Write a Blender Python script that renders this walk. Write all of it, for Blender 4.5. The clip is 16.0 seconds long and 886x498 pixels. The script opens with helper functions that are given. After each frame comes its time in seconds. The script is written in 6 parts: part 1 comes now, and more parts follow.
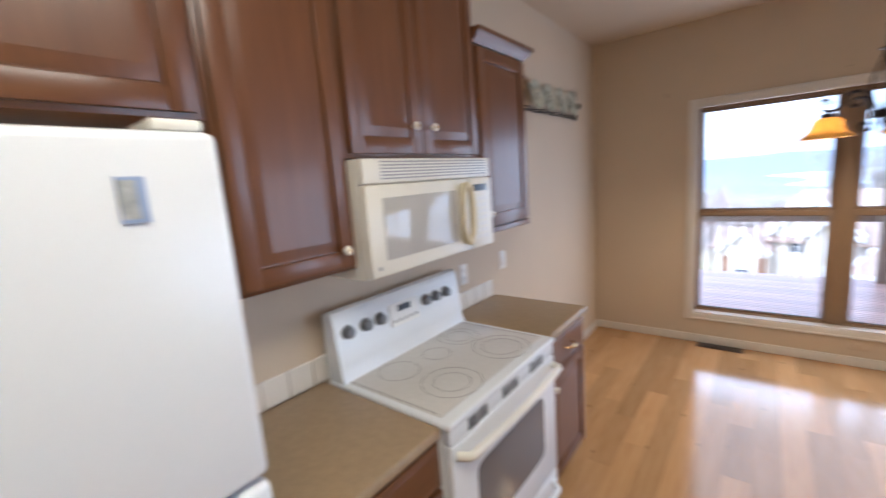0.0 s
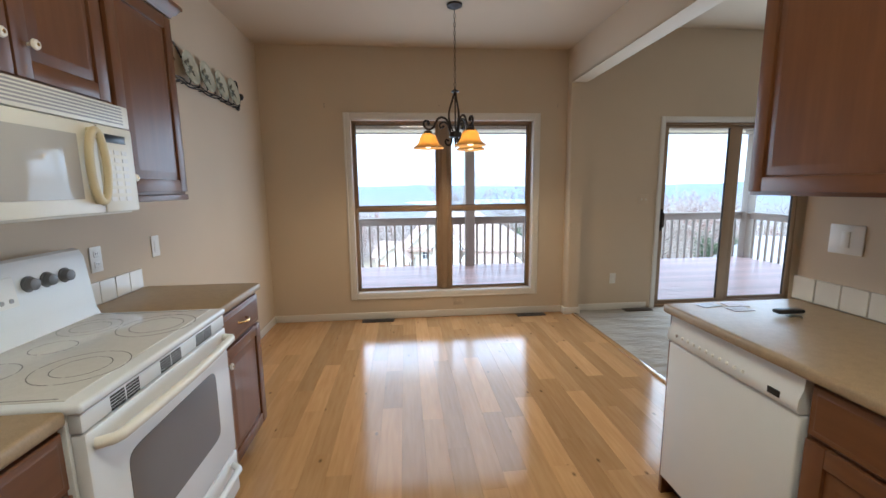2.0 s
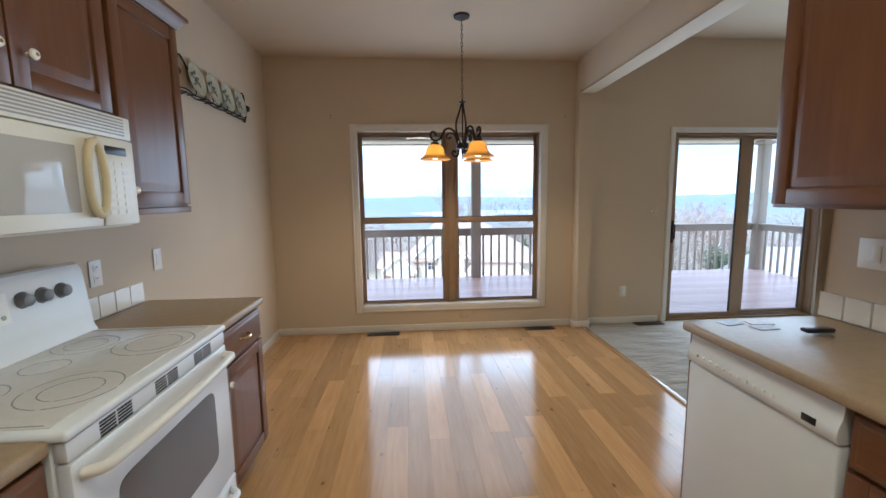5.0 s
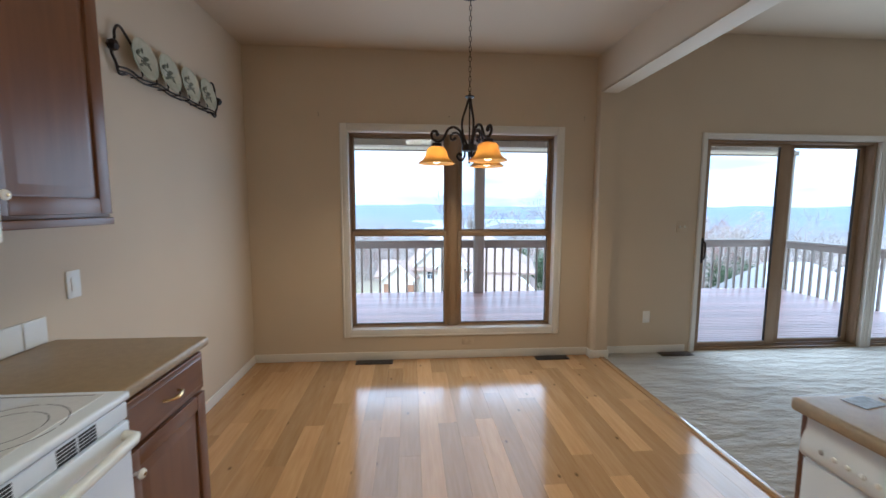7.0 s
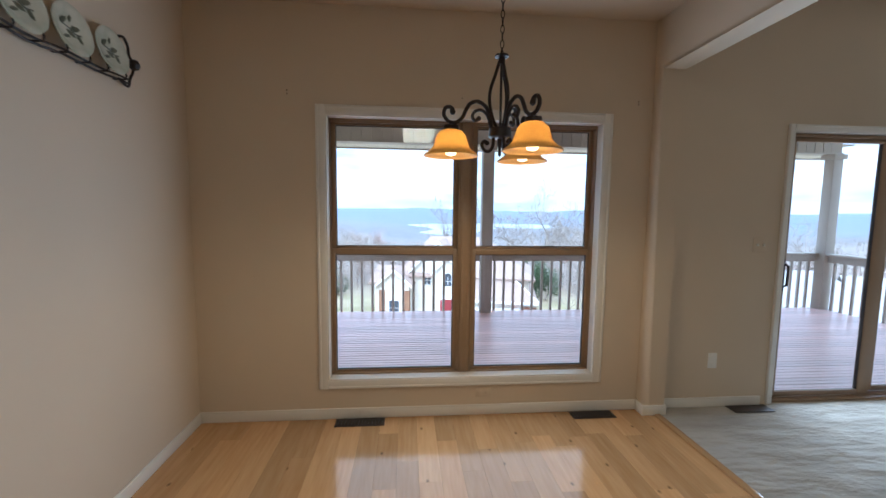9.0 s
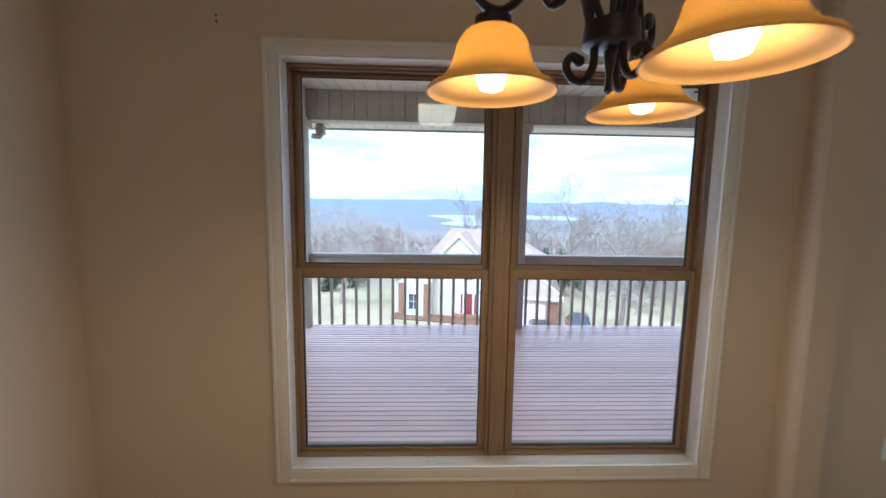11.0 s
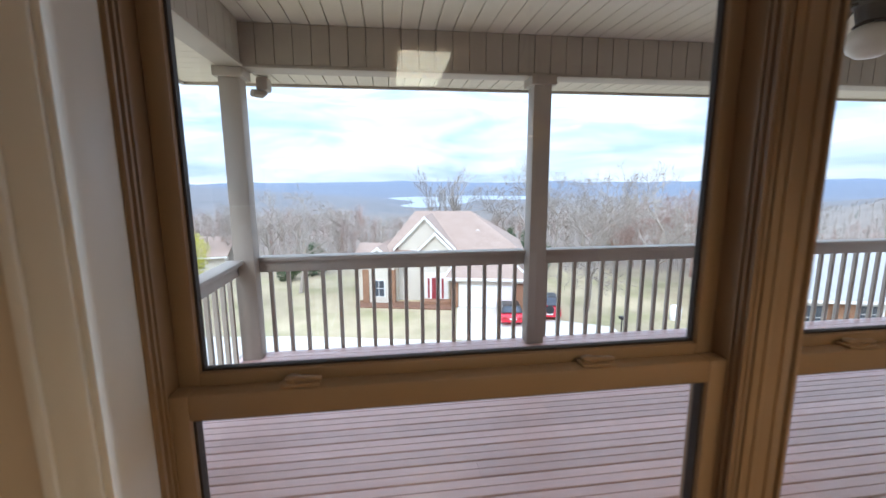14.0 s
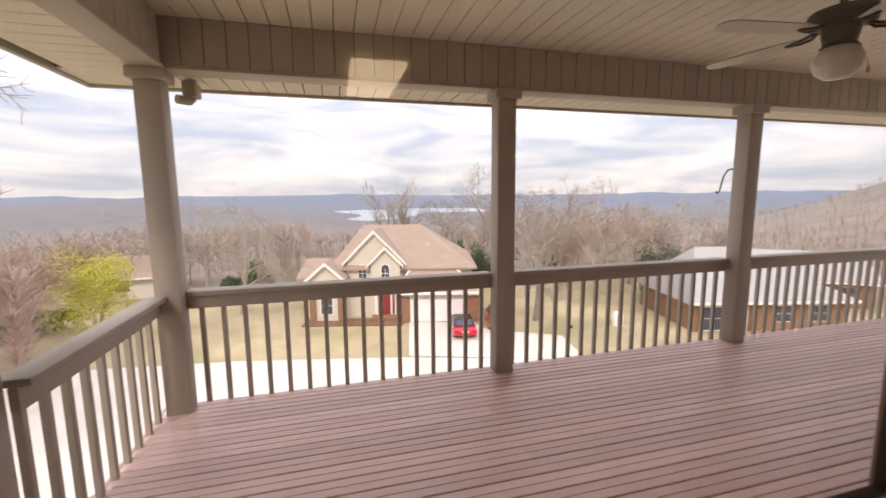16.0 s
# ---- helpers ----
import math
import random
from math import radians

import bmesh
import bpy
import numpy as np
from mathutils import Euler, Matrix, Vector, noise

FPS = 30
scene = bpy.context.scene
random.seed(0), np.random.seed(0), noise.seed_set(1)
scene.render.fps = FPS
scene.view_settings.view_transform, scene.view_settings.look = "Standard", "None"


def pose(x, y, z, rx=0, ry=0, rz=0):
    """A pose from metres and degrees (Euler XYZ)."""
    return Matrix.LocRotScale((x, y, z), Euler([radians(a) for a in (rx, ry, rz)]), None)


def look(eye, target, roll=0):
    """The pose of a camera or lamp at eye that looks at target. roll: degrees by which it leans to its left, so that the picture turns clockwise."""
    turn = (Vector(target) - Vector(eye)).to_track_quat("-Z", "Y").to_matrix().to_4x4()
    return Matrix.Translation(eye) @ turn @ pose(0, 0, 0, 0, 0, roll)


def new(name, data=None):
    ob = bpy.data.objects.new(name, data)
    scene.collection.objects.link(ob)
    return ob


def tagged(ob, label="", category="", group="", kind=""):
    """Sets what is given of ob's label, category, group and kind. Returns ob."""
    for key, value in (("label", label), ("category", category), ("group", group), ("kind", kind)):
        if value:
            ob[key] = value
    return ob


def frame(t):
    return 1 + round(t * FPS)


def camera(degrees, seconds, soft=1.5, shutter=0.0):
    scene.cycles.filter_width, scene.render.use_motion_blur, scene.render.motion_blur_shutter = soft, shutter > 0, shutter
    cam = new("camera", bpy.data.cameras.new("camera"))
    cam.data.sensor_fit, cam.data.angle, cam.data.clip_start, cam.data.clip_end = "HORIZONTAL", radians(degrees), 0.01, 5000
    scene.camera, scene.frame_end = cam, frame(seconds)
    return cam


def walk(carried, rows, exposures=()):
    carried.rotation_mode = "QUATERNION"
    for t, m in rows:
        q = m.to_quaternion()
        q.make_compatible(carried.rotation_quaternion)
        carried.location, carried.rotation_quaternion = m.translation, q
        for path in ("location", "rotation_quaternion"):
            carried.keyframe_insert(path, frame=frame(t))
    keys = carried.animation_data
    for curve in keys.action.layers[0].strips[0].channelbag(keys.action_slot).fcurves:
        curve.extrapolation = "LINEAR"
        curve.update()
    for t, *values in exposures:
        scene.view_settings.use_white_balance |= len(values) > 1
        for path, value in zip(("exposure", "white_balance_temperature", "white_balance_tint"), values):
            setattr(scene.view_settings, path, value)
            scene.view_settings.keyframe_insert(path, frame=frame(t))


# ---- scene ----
cam = camera(94.8, 16.0, shutter=0.5)
PATH = [
    (0, (0.357, 0.221, 1.669), (-0.872, 1.764, 1.339), -4.3),
    (0.5, (0.378, 0.249, 1.61), (-0.204, 2.137, 1.299), -2.8),
    (1, (0.407, 0.199, 1.554), (0.379, 2.181, 1.283), -1.2),
    (1.5, (0.409, 0.142, 1.491), (0.571, 2.118, 1.222), -0.8),
    (2, (0.421, 0.11, 1.433), (0.602, 2.079, 1.132), -0.7),
    (2.5, (0.416, 0.099, 1.42), (0.572, 2.071, 1.126), -0.4),
    (3, (0.406, 0.097, 1.417), (0.535, 2.071, 1.122), -0.4),
    (3.5, (0.404, 0.093, 1.414), (0.536, 2.068, 1.127), -0.6),
    (4, (0.404, 0.088, 1.418), (0.557, 2.063, 1.143), -0.8),
    (6.5, (0.443, 0.54, 1.462), (0.599, 2.522, 1.244), -0.6),
    (7, (0.446, 0.704, 1.459), (0.604, 2.687, 1.25), 0.2),
    (7.5, (0.431, 0.926, 1.47), (0.608, 2.91, 1.282), 0.7),
    (8, (0.425, 1.154, 1.483), (0.6, 3.138, 1.306), 0.8),
    (10.5, (0.436, 2.447, 1.53), (0.603, 4.427, 1.305), 0.1),
    (11, (0.506, 2.707, 1.54), (0.581, 4.692, 1.306), 0.9),
    (11.5, (0.539, 2.893, 1.533), (0.577, 4.876, 1.281), 0.9),
    (12, (0.505, 3.097, 1.528), (0.564, 5.078, 1.255), 0.2),
    (12.5, (0.376, 3.319, 1.546), (0.496, 5.294, 1.256), -0.2),
    (13, (0.294, 3.531, 1.522), (0.463, 5.501, 1.218), -0.5),
    (13.5, (0.238, 3.817, 1.525), (0.46, 5.78, 1.212), -0.5),
    (14, (0.215, 4.012, 1.526), (0.478, 5.968, 1.205), -0.3),
    (14.5, (0.157, 4.183, 1.564), (0.45, 6.138, 1.259), -0.2),
    (15, (0.141, 4.309, 1.591), (0.47, 6.26, 1.296), -0.0),
    (15.5, (0.132, 4.394, 1.58), (0.518, 6.339, 1.317), -0.2),
    (16, (0.161, 4.379, 1.583), (0.671, 6.295, 1.321), -0.5),
]
EXPOSURES = [(0.0, 1.44, 5150, 13), (0.8, 1.30, 5150, 9), (2.0, 1.20, 5250, 5), (4.0, 1.14, 5200, 4), (8.0, 0.93, 5000, 4), (10.5, 0.80, 5100, 5),
             (12.5, 0.56, 5150, 4), (14.0, 0.43, 5650, 7), (15.0, 0.26, 6400, 13), (15.5, 0.16, 7400, 20), (16.0, 0.08, 7800, 21)]
walk(cam, [(t, look(eye, target, roll)) for t, eye, target, roll in PATH], EXPOSURES)

# ---- light ----
LAMP_FLUO, LAMP_BULB, SKY, SUN = 6.0, 4.6, 0.135, 1.5
world = bpy.data.worlds.new("overcast_sky")
scene.world = world
world.use_nodes = True
wn, wl = world.node_tree.nodes, world.node_tree.links
sky = wn.new("ShaderNodeTexSky")
sky.sky_type, sky.sun_disc = "NISHITA", False
sky.sun_elevation, sky.sun_rotation, sky.dust_density = radians(48), radians(215), 2.0
wco = wn.new("ShaderNodeTexCoord")
wmap = wn.new("ShaderNodeMapping")
wmap.inputs["Scale"].default_value = (1.0, 1.0, 5.0)
wmap.inputs["Location"].default_value = (0.35, 0.2, 0.4)
wnoise = wn.new("ShaderNodeTexNoise")
wnoise.inputs["Scale"].default_value, wnoise.inputs["Detail"].default_value = 3.4, 9
wnoise.inputs["Roughness"].default_value = 0.55
wnoise.inputs["Distortion"].default_value = 0.5
wramp = wn.new("ShaderNodeValToRGB")
wramp.color_ramp.elements[0].position, wramp.color_ramp.elements[0].color = 0.38, (4.2, 5.3, 6.9, 1)
wramp.color_ramp.elements[1].position, wramp.color_ramp.elements[1].color = 0.66, (8.4, 8.8, 9.4, 1)
wmix = wn.new("ShaderNodeMix")
wmix.data_type = "RGBA"
wmix.inputs["Factor"].default_value = 0.85
wl.new(wco.outputs["Generated"], wmap.inputs["Vector"])
wl.new(wmap.outputs["Vector"], wnoise.inputs["Vector"])
wl.new(wnoise.outputs["Fac"], wramp.inputs["Fac"])
wl.new(sky.outputs["Color"], wmix.inputs["A"])
wl.new(wramp.outputs["Color"], wmix.inputs["B"])
wsep, wup, wmul = wn.new("ShaderNodeSeparateXYZ"), wn.new("ShaderNodeMapRange"), wn.new("ShaderNodeMix")
wl.new(wco.outputs["Generated"], wsep.inputs["Vector"])
wl.new(wsep.outputs["Z"], wup.inputs["Value"])
wup.inputs["To Min"].default_value, wup.inputs["To Max"].default_value = 0.92, 2.5      # an overcast sky is brightest overhead
wmul.data_type, wmul.blend_type = "RGBA", "MULTIPLY"
wmul.inputs["Factor"].default_value = 1.0
wl.new(wmix.outputs["Result"], wmul.inputs["A"])
wl.new(wup.outputs["Result"], wmul.inputs["B"])
wl.new(wmul.outputs["Result"], wn["Background"].inputs["Color"])
wn["Background"].inputs["Strength"].default_value = SKY

sun_data = bpy.data.lights.new("sun", "SUN")
sun_data.energy, sun_data.angle, sun_data.color = SUN, radians(14), (1.0, 0.96, 0.9)
sun = new("sun", sun_data)
sun.matrix_world = look((-30, -40, 55), (0, 20, -8))


def sky_fill(x0, x1, z0, z1, watts):
    """An added area lamp in one glazed opening; it boosts the daylight indoors."""
    a = bpy.data.lights.new("sky_fill", "AREA")
    a.shape, a.size, a.size_y = "RECTANGLE", x1 - x0, z1 - z0
    a.energy, a.color = watts, (0.86, 0.94, 1.0)
    o = new("sky_fill", a)
    o.matrix_world = pose((x0 + x1) / 2, 4.506, (z0 + z1) / 2, -90, 0, 0)


sky_fill(-0.08, 1.78, 0.32, 2.09, 10)
sky_fill(3.37, 5.06, 0.10, 2.03, 22)
sky_fill(5.35, 7.02, 0.10, 2.03, 22)


# ---- materials ----
def material(name, color, rough=0.5, metal=0.0, var=0.12, scale=6.0, bump=0.05, bump_scale=80.0, stretch=(1, 1, 1),
             coat=0.0, random=0.0, second=None, contrast=0.5, bump_dist=0.004, knots=False):
    """Principled surface with colour variation at two scales, fine relief, and a value that varies from piece to piece."""
    m = bpy.data.materials.new(name)
    m.use_nodes = True
    n, l = m.node_tree.nodes, m.node_tree.links
    b = n["Principled BSDF"]
    co, mp, info = n.new("ShaderNodeTexCoord"), n.new("ShaderNodeMapping"), n.new("ShaderNodeObjectInfo")
    mp.inputs["Scale"].default_value = stretch
    off = n.new("ShaderNodeVectorMath")
    off.operation = "MULTIPLY_ADD"
    l.new(info.outputs["Random"], off.inputs[0])
    off.inputs[1].default_value = (37.0, 53.0, 29.0) if random else (0, 0, 0)
    l.new(co.outputs["Object"], off.inputs[2])
    l.new(off.outputs[0], mp.inputs["Vector"])
    fine, broad = n.new("ShaderNodeTexNoise"), n.new("ShaderNodeTexNoise")
    fine.inputs["Scale"].default_value, fine.inputs["Detail"].default_value = scale, 8
    broad.inputs["Scale"].default_value, broad.inputs["Detail"].default_value = scale * 0.17, 4
    l.new(mp.outputs["Vector"], fine.inputs["Vector"])
    l.new(mp.outputs["Vector"], broad.inputs["Vector"])
    add = n.new("ShaderNodeMath")
    add.operation = "MULTIPLY_ADD"
    l.new(fine.outputs["Fac"], add.inputs[0])
    add.inputs[1].default_value = 0.6
    half = n.new("ShaderNodeMath")
    half.operation = "MULTIPLY"
    half.inputs[1].default_value = 0.4
    l.new(broad.outputs["Fac"], half.inputs[0])
    l.new(half.outputs[0], add.inputs[2])
    ramp = n.new("ShaderNodeValToRGB")
    lo, hi = ramp.color_ramp.elements
    lo.position, hi.position = 0.5 - contrast * 0.36, 0.5 + contrast * 0.36
    two = second or tuple(c * (1 + var) for c in color)
    one = color if second else tuple(c * (1 - var) for c in color)
    lo.color, hi.color = (*one, 1), (*two, 1)
    l.new(add.outputs[0], ramp.inputs["Fac"])
    hsv = n.new("ShaderNodeHueSaturation")
    l.new(ramp.outputs["Color"], hsv.inputs["Color"])
    if random:
        rng = n.new("ShaderNodeMapRange")
        rng.inputs["To Min"].default_value, rng.inputs["To Max"].default_value = 1 - random, 1 + random
        l.new(info.outputs["Random"], rng.inputs["Value"])
        l.new(rng.outputs["Result"], hsv.inputs["Value"])
    last = hsv.outputs["Color"]
    if knots:
        vor, cut, mul = n.new("ShaderNodeTexVoronoi"), n.new("ShaderNodeMapRange"), n.new("ShaderNodeMix")
        vor.voronoi_dimensions = "2D"
        squash = n.new("ShaderNodeMapping")
        squash.inputs["Scale"].default_value = (1.0, 0.6, 0.0)
        vor.inputs["Scale"].default_value = 2.6
        l.new(off.outputs[0], squash.inputs["Vector"])
        l.new(squash.outputs["Vector"], vor.inputs["Vector"])
        cut.inputs["From Min"].default_value, cut.inputs["From Max"].default_value = 0.006, 0.034
        cut.inputs["To Min"].default_value, cut.inputs["To Max"].default_value = 0.35, 1.0
        l.new(vor.outputs["Distance"], cut.inputs["Value"])
        mul.data_type, mul.blend_type = "RGBA", "MULTIPLY"
        mul.inputs["Factor"].default_value = 1.0
        l.new(last, mul.inputs["A"])
        l.new(cut.outputs["Result"], mul.inputs["B"])
        last = mul.outputs["Result"]
    l.new(last, b.inputs["Base Color"])
    b.inputs["Roughness"].default_value, b.inputs["Metallic"].default_value = rough, metal
    b.inputs["Coat Weight"].default_value, b.inputs["Coat Roughness"].default_value = coat, 0.12
    if bump:
        grain, bp = n.new("ShaderNodeTexNoise"), n.new("ShaderNodeBump")
        grain.inputs["Scale"].default_value, grain.inputs["Detail"].default_value = bump_scale, 5
        l.new(mp.outputs["Vector"], grain.inputs["Vector"])
        l.new(grain.outputs["Fac"], bp.inputs["Height"])
        bp.inputs["Strength"].default_value, bp.inputs["Distance"].default_value = bump, bump_dist
        l.new(bp.outputs["Normal"], b.inputs["Normal"])
    return m


def glass(name, gloss=0.9, colour=(1, 1, 1)):
    """A thin clear pane: passes light straight, and mirrors by Fresnel."""
    m = bpy.data.materials.new(name)
    m.use_nodes = True
    n, l = m.node_tree.nodes, m.node_tree.links
    n.remove(n["Principled BSDF"])
    clear, mirror, mix, lw = (n.new("ShaderNodeBsdfTransparent"), n.new("ShaderNodeBsdfGlossy"),
                              n.new("ShaderNodeMixShader"), n.new("ShaderNodeLayerWeight"))
    clear.inputs["Color"].default_value = (*colour, 1)
    mirror.inputs["Roughness"].default_value = 0.005
    mirror.inputs["Color"].default_value = (gloss, gloss, gloss, 1)
    lw.inputs["Blend"].default_value = 0.5
    power, scale = n.new("ShaderNodeMath"), n.new("ShaderNodeMath")
    power.operation, power.inputs[1].default_value = "POWER", 5.0
    scale.operation, scale.inputs[1].default_value, scale.inputs[2].default_value = "MULTIPLY_ADD", 0.9, 0.032
    l.new(lw.outputs["Facing"], power.inputs[0])
    l.new(power.outputs[0], scale.inputs[0])
    l.new(scale.outputs[0], mix.inputs[0])
    l.new(clear.outputs[0], mix.inputs[1])
    l.new(mirror.outputs[0], mix.inputs[2])
    l.new(mix.outputs[0], n["Material Output"].inputs["Surface"])
    return m


def glow(name, colour, strength):
    m = bpy.data.materials.new(name)
    m.use_nodes = True
    b = m.node_tree.nodes["Principled BSDF"]
    b.inputs["Base Color"].default_value = (*colour, 1)
    b.inputs["Emission Color"].default_value = (*colour, 1)
    b.inputs["Emission Strength"].default_value = strength
    return m


PAINT = material("wall_paint", (0.60, 0.495, 0.37), 0.75, var=0.03, scale=2.0, bump=0.12, bump_scale=140)
CEIL = material("ceiling_paint", (0.57, 0.465, 0.345), 0.85, var=0.03, scale=2.0, bump=0.2, bump_scale=90)
TRIM = material("trim_paint", (0.74, 0.70, 0.64), 0.4, var=0.03, bump=0.03)
CHERRY = material("cherry_wood", (0.098, 0.034, 0.012), 0.34, second=(0.185, 0.074, 0.026), scale=5, stretch=(7, 7, 0.7), bump=0.03, coat=0.12, contrast=0.9)
CHERRY_H = material("cherry_wood_across", (0.098, 0.034, 0.012), 0.34, second=(0.185, 0.074, 0.026), scale=5, stretch=(7, 0.7, 7), bump=0.03, coat=0.12, contrast=0.9)
OAK = material("oak_floor", (0.38, 0.19, 0.07), 0.13, second=(0.59, 0.36, 0.165), scale=5.0, stretch=(9, 0.8, 1), bump=0.03, bump_scale=30, coat=0.12, random=0.22, contrast=0.9, knots=True)
COUNTER = material("laminate", (0.33, 0.235, 0.135), 0.42, var=0.16, scale=220, bump=0.0, contrast=0.5)
WHITE = material("appliance_enamel", (0.76, 0.775, 0.79), 0.25, var=0.015, scale=3, bump=0.02, bump_scale=300)
CREAM = material("appliance_cream", (0.80, 0.765, 0.67), 0.3, var=0.02, scale=3, bump=0.0)
COOKTOP = material("ceramic_cooktop", (0.62, 0.60, 0.57), 0.08, var=0.06, scale=260, bump=0.0)
RING = material("cooktop_print", (0.22, 0.21, 0.21), 0.15, bump=0)
DARKGLASS = material("oven_glass", (0.15, 0.145, 0.15), 0.06, bump=0, var=0.02)
MWGLASS = material("microwave_glass", (0.50, 0.48, 0.45), 0.05, bump=0, var=0.02)
# Also colours the slab that darkens the gaps between deck planks.
BLACK = material("black_plastic_and_gap_shade", (0.012, 0.012, 0.014), 0.3, bump=0)
GREY = material("grey_plastic", (0.36, 0.34, 0.33), 0.4, bump=0)
PLATE = material("cover_plate", (0.80, 0.78, 0.74), 0.35, bump=0, var=0.02)
TILE = material("glazed_tile", (0.74, 0.70, 0.64), 0.15, var=0.03, scale=9, bump=0.03, bump_scale=30, random=0.03)
GROUT = material("grout", (0.45, 0.41, 0.36), 0.9, scale=60)
BRASS = material("brass", (0.62, 0.45, 0.22), 0.25, metal=1.0, var=0.05, bump=0)
PORCELAIN = material("porcelain", (0.80, 0.74, 0.64), 0.12, var=0.02, bump=0)
IRON = material("bronzed_iron", (0.020, 0.010, 0.007), 0.45, metal=0.2, var=0.3, scale=30, bump=0.15, bump_scale=120)
TAUPE = material("taupe_vinyl", (0.32, 0.215, 0.13), 0.42, var=0.06, scale=5, bump=0.04)
TAUPE_D = material("shadow_gasket", (0.035, 0.026, 0.022), 0.6, bump=0)
CARPET = material("carpet", (0.27, 0.24, 0.20), 0.95, second=(0.50, 0.455, 0.39), scale=3.4, stretch=(1.0, 2.4, 1), bump=1.0, bump_scale=3.6, bump_dist=0.06, contrast=0.8)
VENTM = material("register_steel", (0.05, 0.035, 0.028), 0.4, metal=0.5, bump=0)
PANE = glass("window_glass")
DECKM = material("deck_stain", (0.66, 0.44, 0.40), 0.29, second=(0.82, 0.61, 0.565), scale=6, stretch=(0.6, 9, 1), bump=0.2, bump_scale=40, random=0.10, contrast=0.9)
PORCH = material("porch_paint", (0.39, 0.345, 0.295), 0.6, var=0.07, scale=5, bump=0.12, bump_scale=40)
PORCH_B = material("porch_board_paint", (0.38, 0.34, 0.29), 0.65, var=0.06, scale=5, bump=0.1, bump_scale=40, random=0.04)
SOFFIT = material("soffit_boards", (0.64, 0.59, 0.51), 0.6, var=0.05, scale=5, bump=0.05)
SIDING = material("lap_siding", (0.52, 0.49, 0.44), 0.6, var=0.06, scale=6, bump=0.15, bump_scale=50, random=0.03)


# ---- building helpers ----
BASE = {}


def thing(name, at, label="", category="", group="", kind=""):
    """A top-level thing: an Empty at its base. Its parts are drawn in world metres."""
    ob = new(name)
    ob.empty_display_size = 0.1
    ob.location = at
    BASE[ob.name] = Vector(at)
    return tagged(ob, label, category, group, kind)


def to_mesh(name, bm, mat, sharp=38):
    me = bpy.data.meshes.new(name)
    bmesh.ops.recalc_face_normals(bm, faces=bm.faces)
    bm.to_mesh(me)
    bm.free()
    me.materials.append(mat)
    me.shade_smooth()
    me.set_sharp_from_angle(angle=radians(sharp))
    return me


def part(name, bm, mat, parent, label="", sharp=38):
    base = BASE[parent.name]
    bmesh.ops.translate(bm, verts=bm.verts, vec=-base)
    ob = new(name, to_mesh(name, bm, mat, sharp))
    ob.parent = parent
    BASE[ob.name] = base
    return tagged(ob, label)


def solo(name, bm, mat, label="", category="", kind="", group="", sharp=38):
    """A top-level object that is one mesh."""
    ob = new(name, to_mesh(name, bm, mat, sharp))
    BASE[ob.name] = Vector((0, 0, 0))
    return tagged(ob, label, category, group, kind)


def pieces(name, me, parent, places):
    """Alike pieces on one mesh, as children."""
    for p in places:
        ob = new(name, me)
        ob.parent = parent
        ob.location = Vector(p) - BASE[parent.name]


def box(bm, x0, x1, y0, y1, z0, z1, b=0.0, seg=2):
    v = [bm.verts.new((x, y, z)) for z in (z0, z1) for y in (y0, y1) for x in (x0, x1)]
    fs = [bm.faces.new([v[i] for i in q]) for q in
          ((0, 2, 3, 1), (4, 5, 7, 6), (0, 1, 5, 4), (2, 6, 7, 3), (0, 4, 6, 2), (1, 3, 7, 5))]
    if b:
        edges = {e for f in fs for e in f.edges}
        bmesh.ops.bevel(bm, geom=list(edges), offset=b, segments=seg, affect="EDGES", profile=0.5)


def one_box(*a, **k):
    bm = bmesh.new()
    box(bm, *a, **k)
    return bm


def tube(bm, pts, r, n=8, closed=True):
    """A round bar along points; r is one radius or one for each point."""
    pts = [Vector(p) for p in pts]
    rs = r if isinstance(r, (list, tuple)) else [r] * len(pts)
    rings, up = [], Vector((0.13, 0.31, 0.94))
    for i, p in enumerate(pts):
        d = (pts[min(i + 1, len(pts) - 1)] - pts[max(i - 1, 0)]).normalized()
        a = d.cross(up)
        if a.length < 0.1:
            a = d.cross(Vector((1, 0, 0)))
        a.normalize()
        c = d.cross(a)
        up = a.cross(d)
        rings.append([bm.verts.new(p + (a * math.cos(t) + c * math.sin(t)) * rs[i]) for t in (2 * math.pi * k / n for k in range(n))])
    for q, w in zip(rings, rings[1:]):
        for k in range(n):
            bm.faces.new((q[k], q[(k + 1) % n], w[(k + 1) % n], w[k]))
    if closed:
        bm.faces.new(rings[0][::-1])
        bm.faces.new(rings[-1])


def bend(pts, k=5):
    """A smooth line (Catmull-Rom) through points."""
    p = [Vector(q) for q in pts]
    p = [2 * p[0] - p[1], *p, 2 * p[-1] - p[-2]]
    out = []
    for a, b2, c, d in zip(p, p[1:], p[2:], p[3:]):
        for i in range(k):
            t = i / k
            out.append(0.5 * (2 * b2 + (c - a) * t + (2 * a - 5 * b2 + 4 * c - d) * t * t + (3 * b2 - a - 3 * c + d) * t ** 3))
    return out + [p[-2]]


def bar(bm, pts, r, end=None, n=9):
    """A round iron bar bent smoothly through points; end: the radius of a swollen tip."""
    q = bend(pts)
    rs = [r] * len(q)
    if end:
        for i in range(5):
            rs[-1 - i] = r + (end - r) * (1 - i / 5)
    tube(bm, q, rs, n)
    if end:
        bmesh.ops.create_uvsphere(bm, u_segments=10, v_segments=7, radius=end, matrix=Matrix.Translation(q[-1]))


